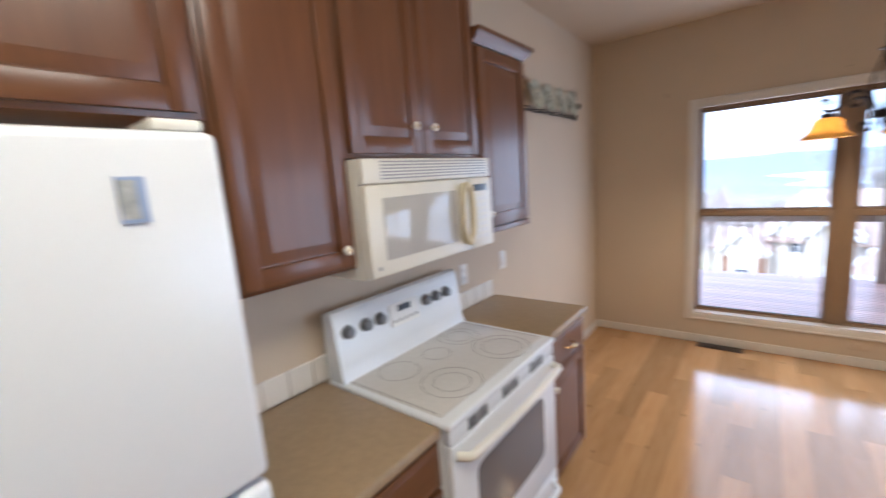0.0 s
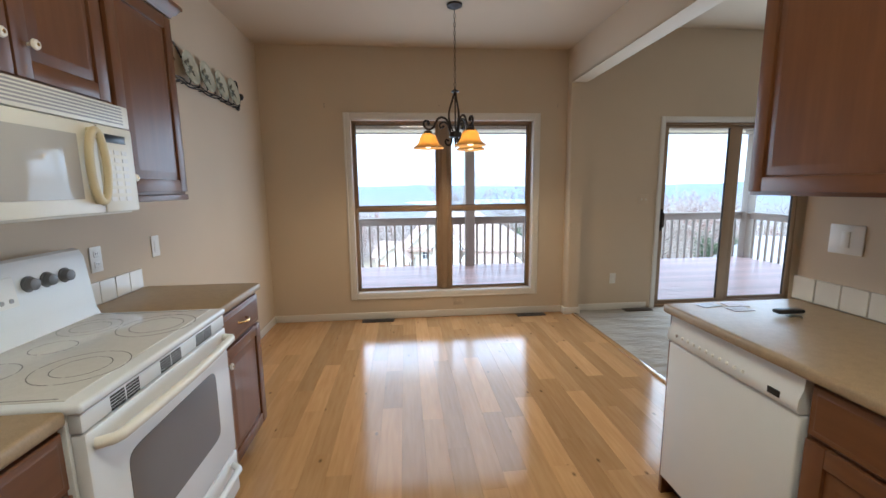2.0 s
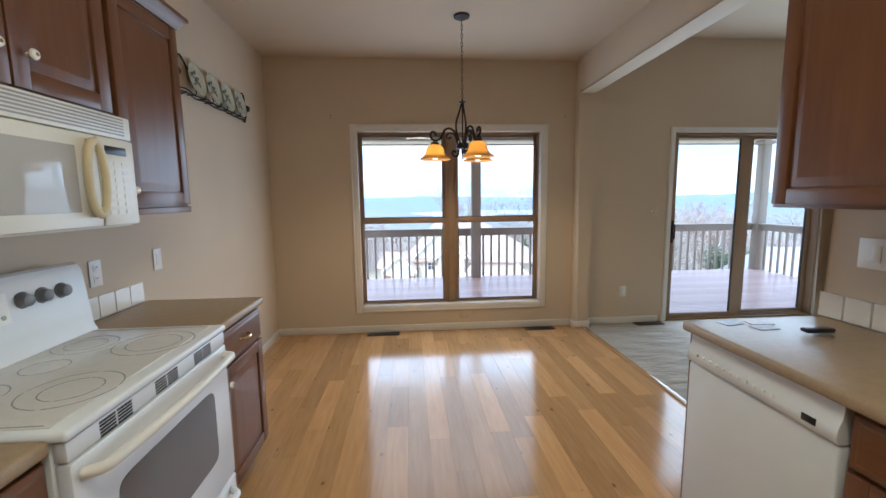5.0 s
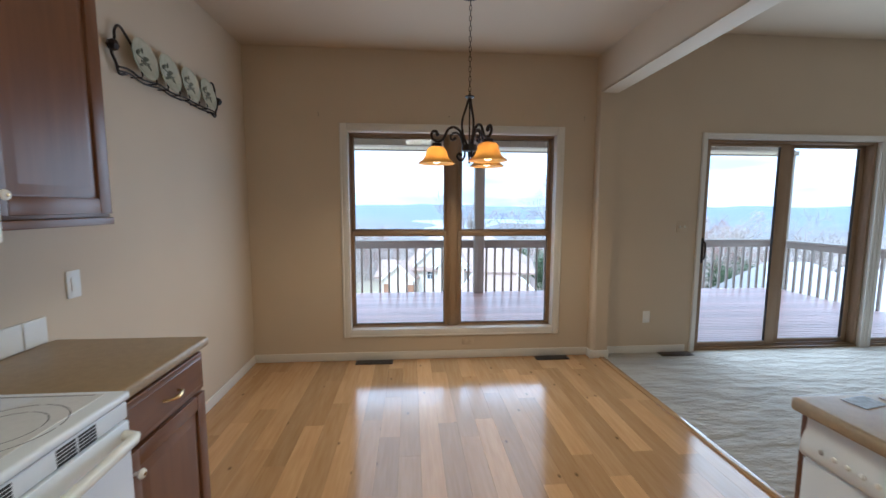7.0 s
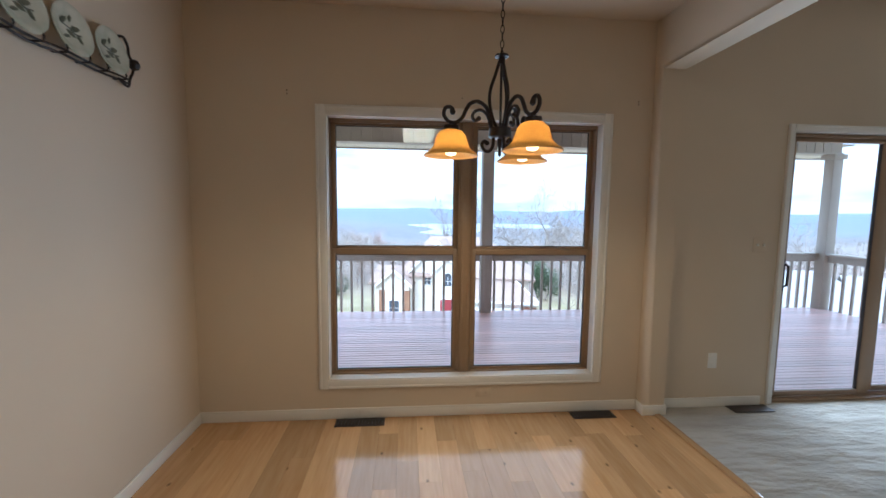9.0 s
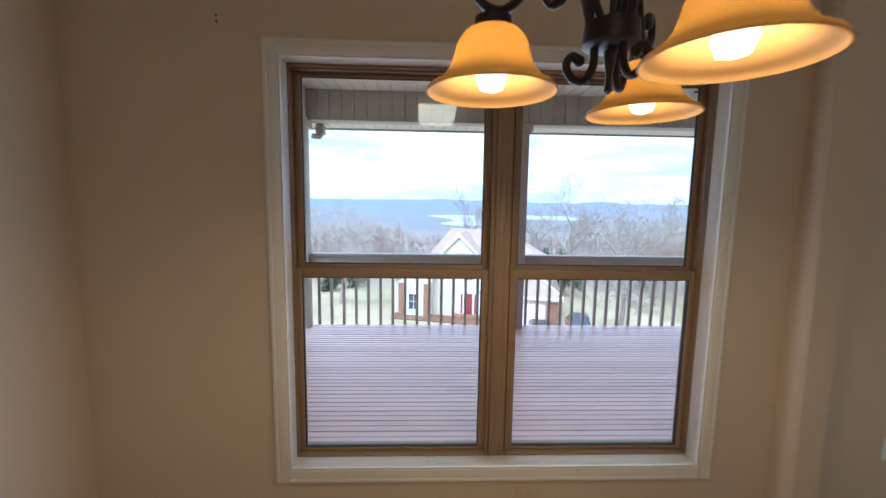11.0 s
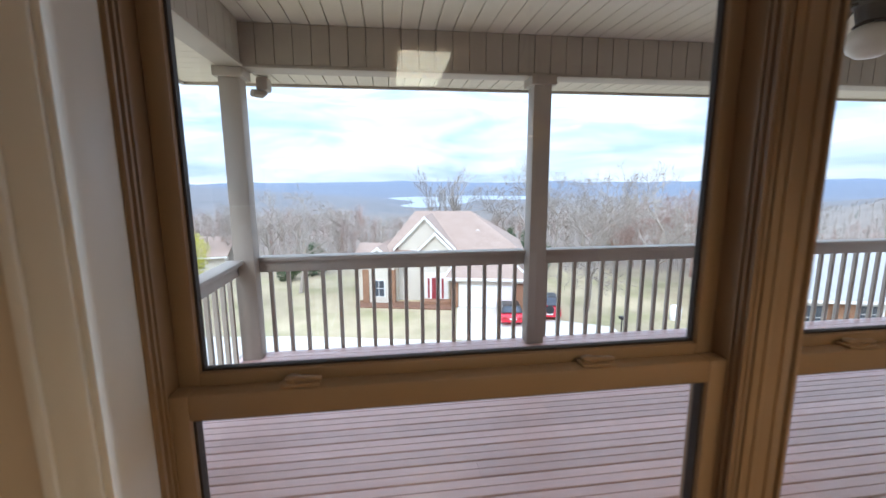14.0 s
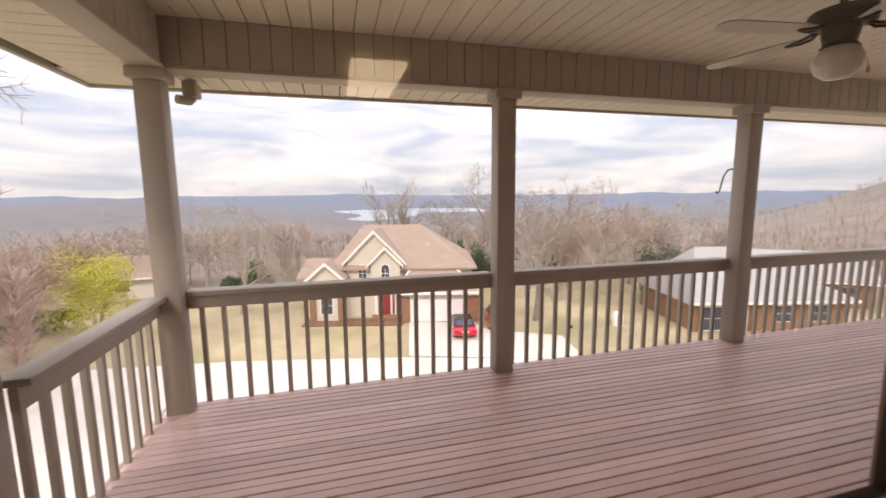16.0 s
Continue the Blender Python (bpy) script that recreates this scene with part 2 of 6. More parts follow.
def lathe(bm, profile, at, n=24, axis="z", sx=1.0, sy=1.0):
    """Turns (radius, height) pairs about an axis through at."""
    at = Vector(at)

    def spot(r, h, t):
        u, v = r * math.cos(t) * sx, r * math.sin(t) * sy
        return at + Vector({"z": (u, v, h), "x": (h, u, v), "y": (u, h, v)}[axis])

    rings = []
    for r, h in profile:
        rings.append([bm.verts.new(spot(r, h, 2 * math.pi * k / n)) for k in range(n)] if r > 1e-6 else [bm.verts.new(spot(0, h, 0))])
    for q, w in zip(rings, rings[1:]):
        for k in range(n):
            a, b2, c, d = q[k % len(q)], q[(k + 1) % len(q)], w[(k + 1) % len(w)], w[k % len(w)]
            vs = list(dict.fromkeys((a, b2, c, d)))
            if len(vs) > 2:
                bm.faces.new(vs)


def loft(bm, loops, cap=True):
    """Joins closed loops of equally many points."""
    rings = [[bm.verts.new(p) for p in lp] for lp in loops]
    n = len(rings[0])
    for q, w in zip(rings, rings[1:]):
        for k in range(n):
            bm.faces.new((q[k], q[(k + 1) % n], w[(k + 1) % n], w[k]))
    if cap:
        bm.faces.new(rings[0][::-1])
        bm.faces.new(rings[-1])


def slab_with_holes(bm, axis, a, b, span, height, holes):
    """A wall with thickness a..b on an axis, over span and height, with rectangular openings (u0, u1, z0, z1) cut through."""
    us = sorted({span[0], span[1], *[h[0] for h in holes], *[h[1] for h in holes]})
    zs = sorted({height[0], height[1], *[h[2] for h in holes], *[h[3] for h in holes]})

    def solid(i, j):
        if not (0 <= i < len(us) - 1 and 0 <= j < len(zs) - 1):
            return False
        u, z = (us[i] + us[i + 1]) / 2, (zs[j] + zs[j + 1]) / 2
        return not any(h[0] < u < h[1] and h[2] < z < h[3] for h in holes)

    def p(w, u, z):
        return (u, w, z) if axis == "y" else (w, u, z)

    for i in range(len(us) - 1):
        for j in range(len(zs) - 1):
            if not solid(i, j):
                continue
            u0, u1, z0, z1 = us[i], us[i + 1], zs[j], zs[j + 1]
            quads = [[p(a, u0, z0), p(a, u1, z0), p(a, u1, z1), p(a, u0, z1)], [p(b, u0, z0), p(b, u1, z0), p(b, u1, z1), p(b, u0, z1)]]
            for ok, (q0, q1) in ((solid(i - 1, j), ((u0, z0), (u0, z1))), (solid(i + 1, j), ((u1, z0), (u1, z1))),
                                 (solid(i, j - 1), ((u0, z0), (u1, z0))), (solid(i, j + 1), ((u0, z1), (u1, z1)))):
                if not ok:
                    quads.append([p(a, *q0), p(a, *q1), p(b, *q1), p(b, *q0)])
            for q in quads:
                bm.faces.new([bm.verts.new(c) for c in q])
    bmesh.ops.remove_doubles(bm, verts=bm.verts, dist=1e-5)


# ---- the shell of the house ----
XL, YW, WT = -1.005, 4.5, 0.20          # left wall, window wall, its thickness
XR, XR2 = 2.18, 2.34                    # kitchen's right wall and the header above the wide opening
ZC, ZL = 2.835, 3.08                    # ceilings: dining and kitchen, living room
YB, XE = -2.4, 7.4                      # back wall, far end of the living room
WIN = (-0.125, 1.824, 0.285, 2.134)        # opening of the double window
DOOR = (3.292, 5.15, 0.0, 2.123)
DOOR2 = (5.245, 7.1, 0.0, 2.123)

bm = bmesh.new()
slab_with_holes(bm, "y", YW, YW + WT, (XL - 0.15, XE + 0.15), (-0.35, 3.3), [WIN, DOOR, DOOR2])
wall_north = solo("wall_north", bm, PAINT, "greige painted wall with a double window and sliding door", "wall", "structure")
solo("wall_west", one_box(XL - 0.15, XL, YB, YW, -0.05, 3.3), PAINT, "greige painted kitchen and dining wall", "wall", "structure")
solo("wall_south", one_box(XL - 0.15, XE + 0.15, YB - 0.15, YB, -0.05, 3.3), PAINT, "plain painted wall closing the rooms", "wall", "structure")
solo("wall_east", one_box(XE, XE + 0.15, YB, YW, -0.05, 3.3), PAINT, "plain painted living room wall", "wall", "structure")
bm = bmesh.new()
slab_with_holes(bm, "x", XR, XR2, (YB, YW), (0, 3.2), [(1.775, YW - 0.10, 0, 2.49)])
rim = [e for e in bm.edges if abs(e.verts[0].co.x - e.verts[1].co.x) < 1e-4
       and (all(abs(v.co.z - 2.49) < 1e-4 and 1.77 < v.co.y < YW - 0.09 for v in e.verts)
            or any(all(abs(v.co.y - y) < 1e-4 and v.co.z < 2.495 for v in e.verts) for y in (1.775, YW - 0.10)))]
bmesh.ops.bevel(bm, geom=rim, offset=0.045, segments=6, affect="EDGES", profile=0.5)
solo("wall_kitchen", bm, PAINT, "painted partition wall with a wide rounded opening to the living room", "wall", "structure")
solo("ceiling", one_box(XL, XR, YB, YW, ZC, ZC + 0.1), CEIL, "flat off-white textured ceiling", "ceiling", "structure")
solo("ceiling_living", one_box(XR2, XE, YB, YW, ZL, ZL + 0.1), CEIL, "flat off-white living room ceiling", "ceiling", "structure")
solo("subfloor", one_box(XL - 0.15, XE + 0.15, YB, YW, -0.12, -0.02), GROUT, "dark underlay beneath the floors", "floor", "structure")
floor = thing("floor", (0, 0, 0), "glossy honey oak plank floor", "floor", kind="structure")

bm = bmesh.new()
nx, ny = 60, 80
cx0, cx1, cy0, cy1 = 2.31, XE, YB, YW
grid = [[bm.verts.new((cx0 + (cx1 - cx0) * i / nx, cy0 + (cy1 - cy0) * j / ny, 0.004 + 0.006 * noise.noise((i * 0.35, j * 0.6, 0.0)))) for i in range(nx + 1)] for j in range(ny + 1)]
for j in range(ny):
    for i in range(nx):
        bm.faces.new((grid[j][i], grid[j][i + 1], grid[j + 1][i + 1], grid[j + 1][i]))
solo("carpet", bm, CARPET, "grey-beige plush living room carpet with brushed tracks", "carpet", "structure")
solo("trim_threshold", one_box(2.262, 2.31, 1.80, YW - 0.10, -0.01, 0.014, b=0.006), OAK, "oak edge strip between plank floor and carpet", "threshold", "structure")


def baseboard(x0, x1, y0, y1):
    bm = bmesh.new()
    box(bm, x0, x1, y0, y1, 0.001, 0.078, b=0.004)
    return solo("baseboard", bm, TRIM, "white painted baseboard", "baseboard", "structure")


baseboard(XL, XR, YW - 0.014, YW)
baseboard(XR2, 3.2, YW - 0.014, YW)
baseboard(XL, XL + 0.014, 2.44, YW - 0.016)
baseboard(XR - 0.014, XR, YW - 0.112, YW - 0.016)
baseboard(XR - 0.012, XR2 + 0.014, YW - 0.114, YW - 0.1005)
baseboard(XR2, XR2 + 0.014, YW - 0.098, YW - 0.016)


# ---- double window ----
def window_unit(x0, x1, z0, z1, name, low, high):
    """One double-hung unit in the wall: a frame with tracks, two sashes with glass, and locks. low and high: the glass of the sashes."""
    w = thing(name, ((x0 + x1) / 2, YW + 0.1, z0), "taupe vinyl double-hung window, closed", "window", kind="structure")
    bm = bmesh.new()
    f = 0.006
    for e, s in ((x0, 1), (x1, -1)):
        box(bm, min(e, e + s * f), max(e, e + s * f), 4.5785, 4.70, z0, z1, b=0.002)
        for y in (4.583, 4.597, 4.609):
            box(bm, min(e + s * f, e + s * (f + 0.006)), max(e + s * f, e + s * (f + 0.006)), y, y + 0.005, z0 + 0.012, z1 - 0.010)
    box(bm, x0 + f, x1 - f, 4.5785, 4.70, z0, z0 + 0.008, b=0.002)
    box(bm, x0 + f, x1 - f, 4.5785, 4.70, z1 - 0.012, z1, b=0.002)
    box(bm, x0 + f, x1 - f, 4.600, 4.612, z1 - 0.022, z1 - 0.012, b=0.002)
    part("window_frame", bm, TAUPE, w)
    for nm, y0, y1, za, zb, gx0, gx1, gz0, gz1 in (("lower_sash", 4.615, 4.652, z0 + 0.009, 1.216, *low, 0.314, 1.174),
                                                   ("upper_sash", 4.6535, 4.684, 1.185, z1 - 0.0125, *high, 1.233, 2.094)):
        a, b2 = x0 + f + 0.0005, x1 - f - 0.0005
        bm = bmesh.new()
        box(bm, a, gx0, y0, y1, za, zb, b=0.005)
        box(bm, gx1, b2, y0, y1, za, zb, b=0.005)
        box(bm, gx0 - 0.002, gx1 + 0.002, y0 + 0.001, y1 - 0.001, za, gz0, b=0.004)
        box(bm, gx0 - 0.002, gx1 + 0.002, y0 + 0.001, y1 - 0.001, gz1, zb, b=0.005)
        sash = part(nm, bm, TAUPE, w)
        bm = bmesh.new()
        g = 0.004
        for c in ((gx0 - 0.003, gx0 + g, gz0, gz1), (gx1 - g, gx1 + 0.003, gz0, gz1), (gx0 + g, gx1 - g, gz0 - 0.003, gz0 + g), (gx0 + g, gx1 - g, gz1 - g, gz1 + 0.003)):
            box(bm, c[0], c[1], y0 + 0.010, y1 - 0.008, c[2], c[3])
        part("gasket", bm, TAUPE_D, sash, "dark rubber glazing gasket")
        pane = part("pane", one_box(gx0, gx1, (y0 + y1) / 2 - 0.002, (y0 + y1) / 2 + 0.002, gz0, gz1), PANE, sash, "clear glass")
        pane.visible_shadow = False
    for u in (0.21, 0.735):
        cx = x0 + (x1 - x0) * u
        bm = bmesh.new()
        box(bm, cx - 0.030, cx + 0.030, 4.620, 4.648, 1.2165, 1.222, b=0.002)
        lathe(bm, [(0.013, 1.222), (0.013, 1.227), (0.008, 1.230), (0, 1.230)], (cx - 0.012, 4.636, 0), 12)
        tube(bm, [(cx - 0.022, 4.634, 1.226), (cx - 0.004, 4.626, 1.229), (cx + 0.016, 4.624, 1.229), (cx + 0.030, 4.630, 1.225)], [0.004, 0.005, 0.005, 0.004], 8)
        part("sash_lock", bm, TAUPE, w, "tan cam lock on the meeting rail")
    return w


WZ = (WIN[2] + 0.006, WIN[3] - 0.008)
window_unit(-0.1225, 0.8105, *WZ, "window_1", (-0.086, 0.768), (-0.083, 0.770))
window_unit(0.8955, 1.8220, *WZ, "window_2", (0.936, 1.787), (0.941, 1.787))
bm = bmesh.new()
box(bm, 0.8110, 0.8950, 4.592, 4.70, *WZ, b=0.002)
box(bm, 0.8170, 0.8890, 4.580, 4.5925, *WZ, b=0.003)
for x in (0.836, 0.870):
    box(bm, x - 0.0035, x + 0.0035, 4.5765, 4.581, *WZ, b=0.0015)
solo("trim_mullion", bm, TAUPE, "taupe mullion cover between the two windows", "mullion", "structure")


def casing(x0, x1, z0, z1, sides, name, label, w=0.062):
    """Moulded boards round an opening, with a lining of its depth."""
    t = thing(name, ((x0 + x1) / 2, YW, z0), label, "casing", kind="structure")

    def board(a, b2, c, d, nm="casing_board"):
        bm = bmesh.new()
        box(bm, a, b2, YW - 0.013, YW - 0.0005, c, d, b=0.003)
        wide = (b2 - a) > (d - c)
        if wide:
            box(bm, a + 0.004, b2 - 0.004, YW - 0.019, YW - 0.011, d - 0.020 if c > 1 else c + 0.004, d - 0.004 if c > 1 else c + 0.020, b=0.004)
        else:
            e = a + 0.004 if a < (x0 + x1) / 2 else b2 - 0.020
            box(bm, e, e + 0.016, YW - 0.019, YW - 0.011, c + 0.004, d - 0.004, b=0.004)
        part(nm, bm, TRIM, t)

    board(x0 - w, x0, z0 - (w if "b" in sides else 0), z1 + w)
    board(x1, x1 + w, z0 - (w if "b" in sides else 0), z1 + w)
    board(x0, x1, z1, z1 + w)
    if "b" in sides:
        board(x0, x1, z0 - w, z0)
    k = 0.010
    for c in ((x0, x0 + k, z0, z1), (x1 - k, x1, z0, z1), (x0 + k, x1 - k, z1 - k, z1), (x0 + k, x1 - k, z0, z0 + k)):
        if "b" not in sides and c[3] - c[2] < 0.05 and c[2] < 0.5:
            continue
        part("jamb_lining", one_box(c[0], c[1], YW - 0.010, 4.578, c[2], c[3], b=0.002), TRIM, t)


casing(*WIN, "tlrb", "trim_window", "white moulded casing round the double window")
casing(*DOOR, "tlr", "trim_door", "white casing round the sliding door", 0.047)
casing(*DOOR2, "tlr", "trim_door_far", "white casing round the second glass door", 0.047)


def sliding_door(x0, x1, name, handle):
    d = thing(name, ((x0 + x1) / 2, YW + 0.1, 0), "taupe framed sliding glass door, closed", "door", kind="structure")
    bm = bmesh.new()
    box(bm, x0 + 0.011, x0 + 0.040, 4.53, 4.69, 0.02, 2.110, b=0.003)
    box(bm, x1 - 0.040, x1 - 0.011, 4.53, 4.69, 0.02, 2.110, b=0.003)
    box(bm, x0 + 0.040, x1 - 0.040, 4.53, 4.69, 2.088, 2.110, b=0.003)
    box(bm, x0 + 0.011, x1 - 0.011, 4.52, 4.70, 0.0, 0.020, b=0.004)
    for y in (4.555, 4.608):
        box(bm, x0 + 0.041, x1 - 0.041, y, y + 0.006, 0.020, 0.030)
    part("door_frame", bm, TAUPE, d)
    xm = x0 + 0.94
    for a, b2, y, wa, wb in ((x0 + 0.041, xm, 4.565, 0.060, 0.098), (xm - 0.012, x1 - 0.041, 4.615, 0.105, 0.050)):
        bm = bmesh.new()
        box(bm, a, a + wa, y, y + 0.04, 0.031, 2.087, b=0.004)
        box(bm, b2 - wb, b2, y, y + 0.04, 0.031, 2.087, b=0.004)
        for c, e in ((0.0315, 0.068), (2.058, 2.0865)):
            box(bm, a + wa - 0.003, b2 - wb + 0.003, y + 0.001, y + 0.039, c, e, b=0.004)
        leaf = part("door_panel", bm, TAUPE, d)
        bm = bmesh.new()
        for c, e in ((a + wa - 0.001, a + wa + 0.004), (b2 - wb - 0.004, b2 - wb + 0.001)):
            box(bm, c, e, y + 0.008, y + 0.032, 0.068, 2.058)
        part("gasket", bm, TAUPE_D, leaf, "dark rubber glazing gasket")
        pane = part("pane", one_box(a + wa, b2 - wb, y + 0.018, y + 0.022, 0.068, 2.058), PANE, leaf, "clear glass")
        pane.visible_shadow = False
        if handle and y < 4.6:
            bm = bmesh.new()
            hx = a + 0.034
            box(bm, hx - 0.016, hx + 0.016, y - 0.006, y + 0.002, 0.90, 1.15, b=0.003)
            tube(bm, [(hx, y - 0.004, 0.93), (hx, y - 0.045, 0.95), (hx, y - 0.048, 1.03), (hx, y - 0.045, 1.10), (hx, y - 0.004, 1.12)], 0.009, 8)
            part("door_handle", bm, IRON, leaf, "dark bronze pull handle")


sliding_door(DOOR[0], DOOR[1], "door_1", True)
sliding_door(DOOR2[0], DOOR2[1], "door_2", False)

# ---- porch: deck, posts, rails, beam and roof ----
DZ = -0.083
deck = thing("deck", (3.1, 6.3, DZ), "reddish stained wooden plank deck, dry and slightly weathered", "deck", kind="structure")
# Solid black slab, no joists: puts the shade into the plank gaps.
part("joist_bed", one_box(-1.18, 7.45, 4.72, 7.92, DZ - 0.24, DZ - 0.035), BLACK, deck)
for x0, x1, y0, y1 in ((-1.20, 7.47, 7.925, 7.955), (-1.215, -1.18, 6.34, 7.925), (7.45, 7.48, 4.72, 7.925)):
    part("rim_board", one_box(x0, x1, y0, y1, DZ - 0.26, DZ - 0.004, b=0.003), PORCH, deck, "greige painted rim board")


def baluster_mesh():
    bm = bmesh.new()
    box(bm, -0.018, 0.018, -0.018, 0.018, DZ - 0.10, 0.735, b=0.003, seg=1)
    return to_mesh("baluster", bm, PORCH)


BAL = baluster_mesh()


def rail(x0, y0, x1, y1, pitch=0.155):
    """A rail between two posts: cap, apron board, balusters."""
    r = thing("railing", ((x0 + x1) / 2, (y0 + y1) / 2, DZ), "greige painted wooden deck railing with square balusters", "railing", "porch railings")
    along = abs(x1 - x0) > abs(y1 - y0)
    if along:
        part("rail_cap", one_box(x0, x1, y0 - 0.055, y0 + 0.085, 0.822, 0.858, b=0.006), PORCH, r)
        part("apron", one_box(x0, x1, y0 - 0.020, y0 + 0.018, 0.715, 0.8215, b=0.004), PORCH, r)
    else:
        part("rail_cap", one_box(x0 - 0.07, x0 + 0.07, y0, y1, 0.822, 0.858, b=0.006), PORCH, r)
        part("apron", one_box(x0 - 0.018, x0 + 0.020, y0, y1, 0.715, 0.8215, b=0.004), PORCH, r)
    n = round(math.hypot(x1 - x0, y1 - y0) / pitch)
    off = 0.0385
    pieces("baluster", BAL, r, [(x0 + (x1 - x0) * (i + 0.5) / n + (0 if along else -off * (1 if x0 < 0 else -1)), y0 + (y1 - y0) * (i + 0.5) / n + (off if along else 0), 0) for i in range(n)])
    return r


PX = (-1.06, 1.65, 4.46, 7.40)
PY = 7.84
for i, x in enumerate(PX):
    p = thing("porch_post", (x, PY, DZ), "square greige painted porch post with a boxed capital", "post", "porch posts")
    part("shaft", one_box(x - 0.085, x + 0.085, PY - 0.08, PY + 0.08, DZ, 2.3995, b=0.006), PORCH, p)
    part("capital", one_box(x - 0.118, x + 0.118, PY - 0.112, PY + 0.112, 2.400, 2.4775, b=0.005), PORCH, p)
for a, b2 in zip(PX, PX[1:]):
    rail(a + 0.086, 7.915, b2 - 0.086, 7.915)
rail(-1.13, 6.34, -1.13, PY - 0.081)
rail(7.40, 4.72, 7.40, PY - 0.081)

# beam with upright boards, and the ceiling of the porch
beam = thing("porch_beam", (3.1, 7.85, 2.5), "greige boxed porch beam clad in upright grooved boards", "beam", kind="structure")
part("core", one_box(-1.14, 7.47, 7.79, 7.94, 2.483, 2.90), PORCH, beam)
part("lower_edge", one_box(-1.15, 7.48, 7.765, 7.965, 2.478, 2.503, b=0.003), PORCH, beam)
bm = bmesh.new()
box(bm, -0.073, 0.073, -0.009, 0.009, 2.5035, 2.830, b=0.004, seg=1)
pieces("board", to_mesh("board", bm, PORCH_B), beam, [(-1.06 + 0.15 * i, 7.780, 0) for i in range(57)])
side = thing("porch_beam", (-1.03, 6.2, 2.5), "greige boxed side beam clad in upright grooved boards", "beam", kind="structure")
part("core", one_box(-1.12, -0.965, 4.72, 7.76, 2.483, 2.90), PORCH, side)
part("lower_edge", one_box(-1.14, -0.94, 4.72, 7.76, 2.478, 2.503, b=0.003), PORCH, side)
bm = bmesh.new()
box(bm, -0.009, 0.009, -0.073, 0.073, 2.5035, 2.830, b=0.004, seg=1)
pieces("board", to_mesh("board", bm, PORCH_B), side, [(-0.955, 4.80 + 0.15 * i, 0) for i in range(20)])
bm = bmesh.new()
for i in range(57):
    x = -1.06 + 0.15 * i
    box(bm, x - 0.072, x + 0.072, 4.70, 7.79, 2.832, 2.846, b=0.004, seg=1)
box(bm, -1.14, 7.5, 4.70, 7.95, 2.852, 2.95)
solo("porch_ceiling", bm, SOFFIT, "cream grooved board porch ceiling", "ceiling", "structure")
bm = bmesh.new()
for i in range(62):
    x = -1.62 + 0.15 * i
    box(bm, x - 0.072, x + 0.072, 7.966, 8.40, 2.492, 2.504, b=0.004, seg=1)
for i in range(27):
    y = 4.35 + 0.15 * i
    box(bm, -1.62, -1.142, y - 0.072, y + 0.072, 2.489, 2.4915, b=0.001, seg=1)
solo("soffit", bm, SOFFIT, "cream grooved soffit under the roof overhang", "soffit", "structure")
bm = bmesh.new()
box(bm, -1.72, 7.9, 8.40, 8.44, 2.47, 2.68, b=0.004)
box(bm, -1.72, 7.9, 7.97, 8.40, 2.66, 2.68)
box(bm, -1.68, -1.15, 3.9, 7.96, 2.66, 2.68)
box(bm, -1.72, -1.68, 3.9, 8.40, 2.47, 2.68, b=0.004)
solo("fascia", bm, PORCH, "painted fascia board at the eave", "fascia", "structure")
bm = bmesh.new()
loft(bm, [[(-1.75, 4.71, 2.96), (-1.75, 7.96, 2.96), (7.95, 7.96, 2.96), (7.95, 4.71, 2.96)], [(-1.75, 4.71, 3.6), (-1.75, 8.0, 3.05), (7.95, 8.0, 3.05), (7.95, 4.71, 3.6)]])
solo("porch_roof", bm, GREY, "shingled porch roof", "roof", "structure")
solo("roof", one_box(-1.7, 8.0, -3.0, 4.72, 3.32, 3.5), GREY, "house roof closing the rooms above", "roof", "structure")
bm = bmesh.new()
box(bm, -0.935, -0.83, 8.05, 8.20, 2.36, 2.48, b=0.02)
tube(bm, [(-0.88, 8.12, 2.36), (-0.90, 8.10, 2.33), (-0.96, 8.03, 2.33)], 0.035, 8)
solo("gutter_outlet", bm, PORCH_B, "cream gutter outlet elbow under the eave", "gutter")

# wall beside the deck with lap siding
flank = thing("wall_flank", (-1.3, 5.4, 0), "greige lap siding wall beside the deck", "wall", kind="structure")
part("core", one_box(-1.48, -1.195, 4.702, 6.26, -1.2, 2.478), SIDING, flank)
part("corner_board", one_box(-1.199, -1.150, 6.235, 6.332, -1.2, 2.477, b=0.004), PORCH, flank)
part("corner_board", one_box(-1.48, -1.1995, 6.262, 6.332, -1.2, 2.477, b=0.004), PORCH, flank)
bm = bmesh.new()
loft(bm, [[(-1.196, 4.705, 0), (-1.196, 6.234, 0), (-1.196, 6.234, 0.14), (-1.196, 4.705, 0.14)], [(-1.166, 4.705, 0.002), (-1.166, 6.234, 0.002), (-1.186, 6.234, 0.14), (-1.186, 4.705, 0.14)]])
pieces("siding_board", to_mesh("siding_board", bm, SIDING), flank, [(0, 0, DZ + 0.14 * i) for i in range(18)])

# porch fan
FX, FY = 3.025, 6.19
fan = thing("ceiling_fan", (FX, FY, 2.86), "dark bronze porch ceiling fan with tan blades and a white globe", "ceiling fan")
bm = bmesh.new()
lathe(bm, [(0, 2.859), (0.07, 2.859), (0.065, 2.83), (0.02, 2.80), (0.02, 2.66), (0, 2.66)], (FX, FY, 0), 20)
part("downrod", bm, IRON, fan)
bm = bmesh.new()
lathe(bm, [(0, 2.665), (0.06, 2.66), (0.15, 2.635), (0.165, 2.60), (0.15, 2.56), (0.09, 2.545), (0.085, 2.50), (0.075, 2.46), (0.09, 2.44), (0, 2.44)], (FX, FY, 0), 28)
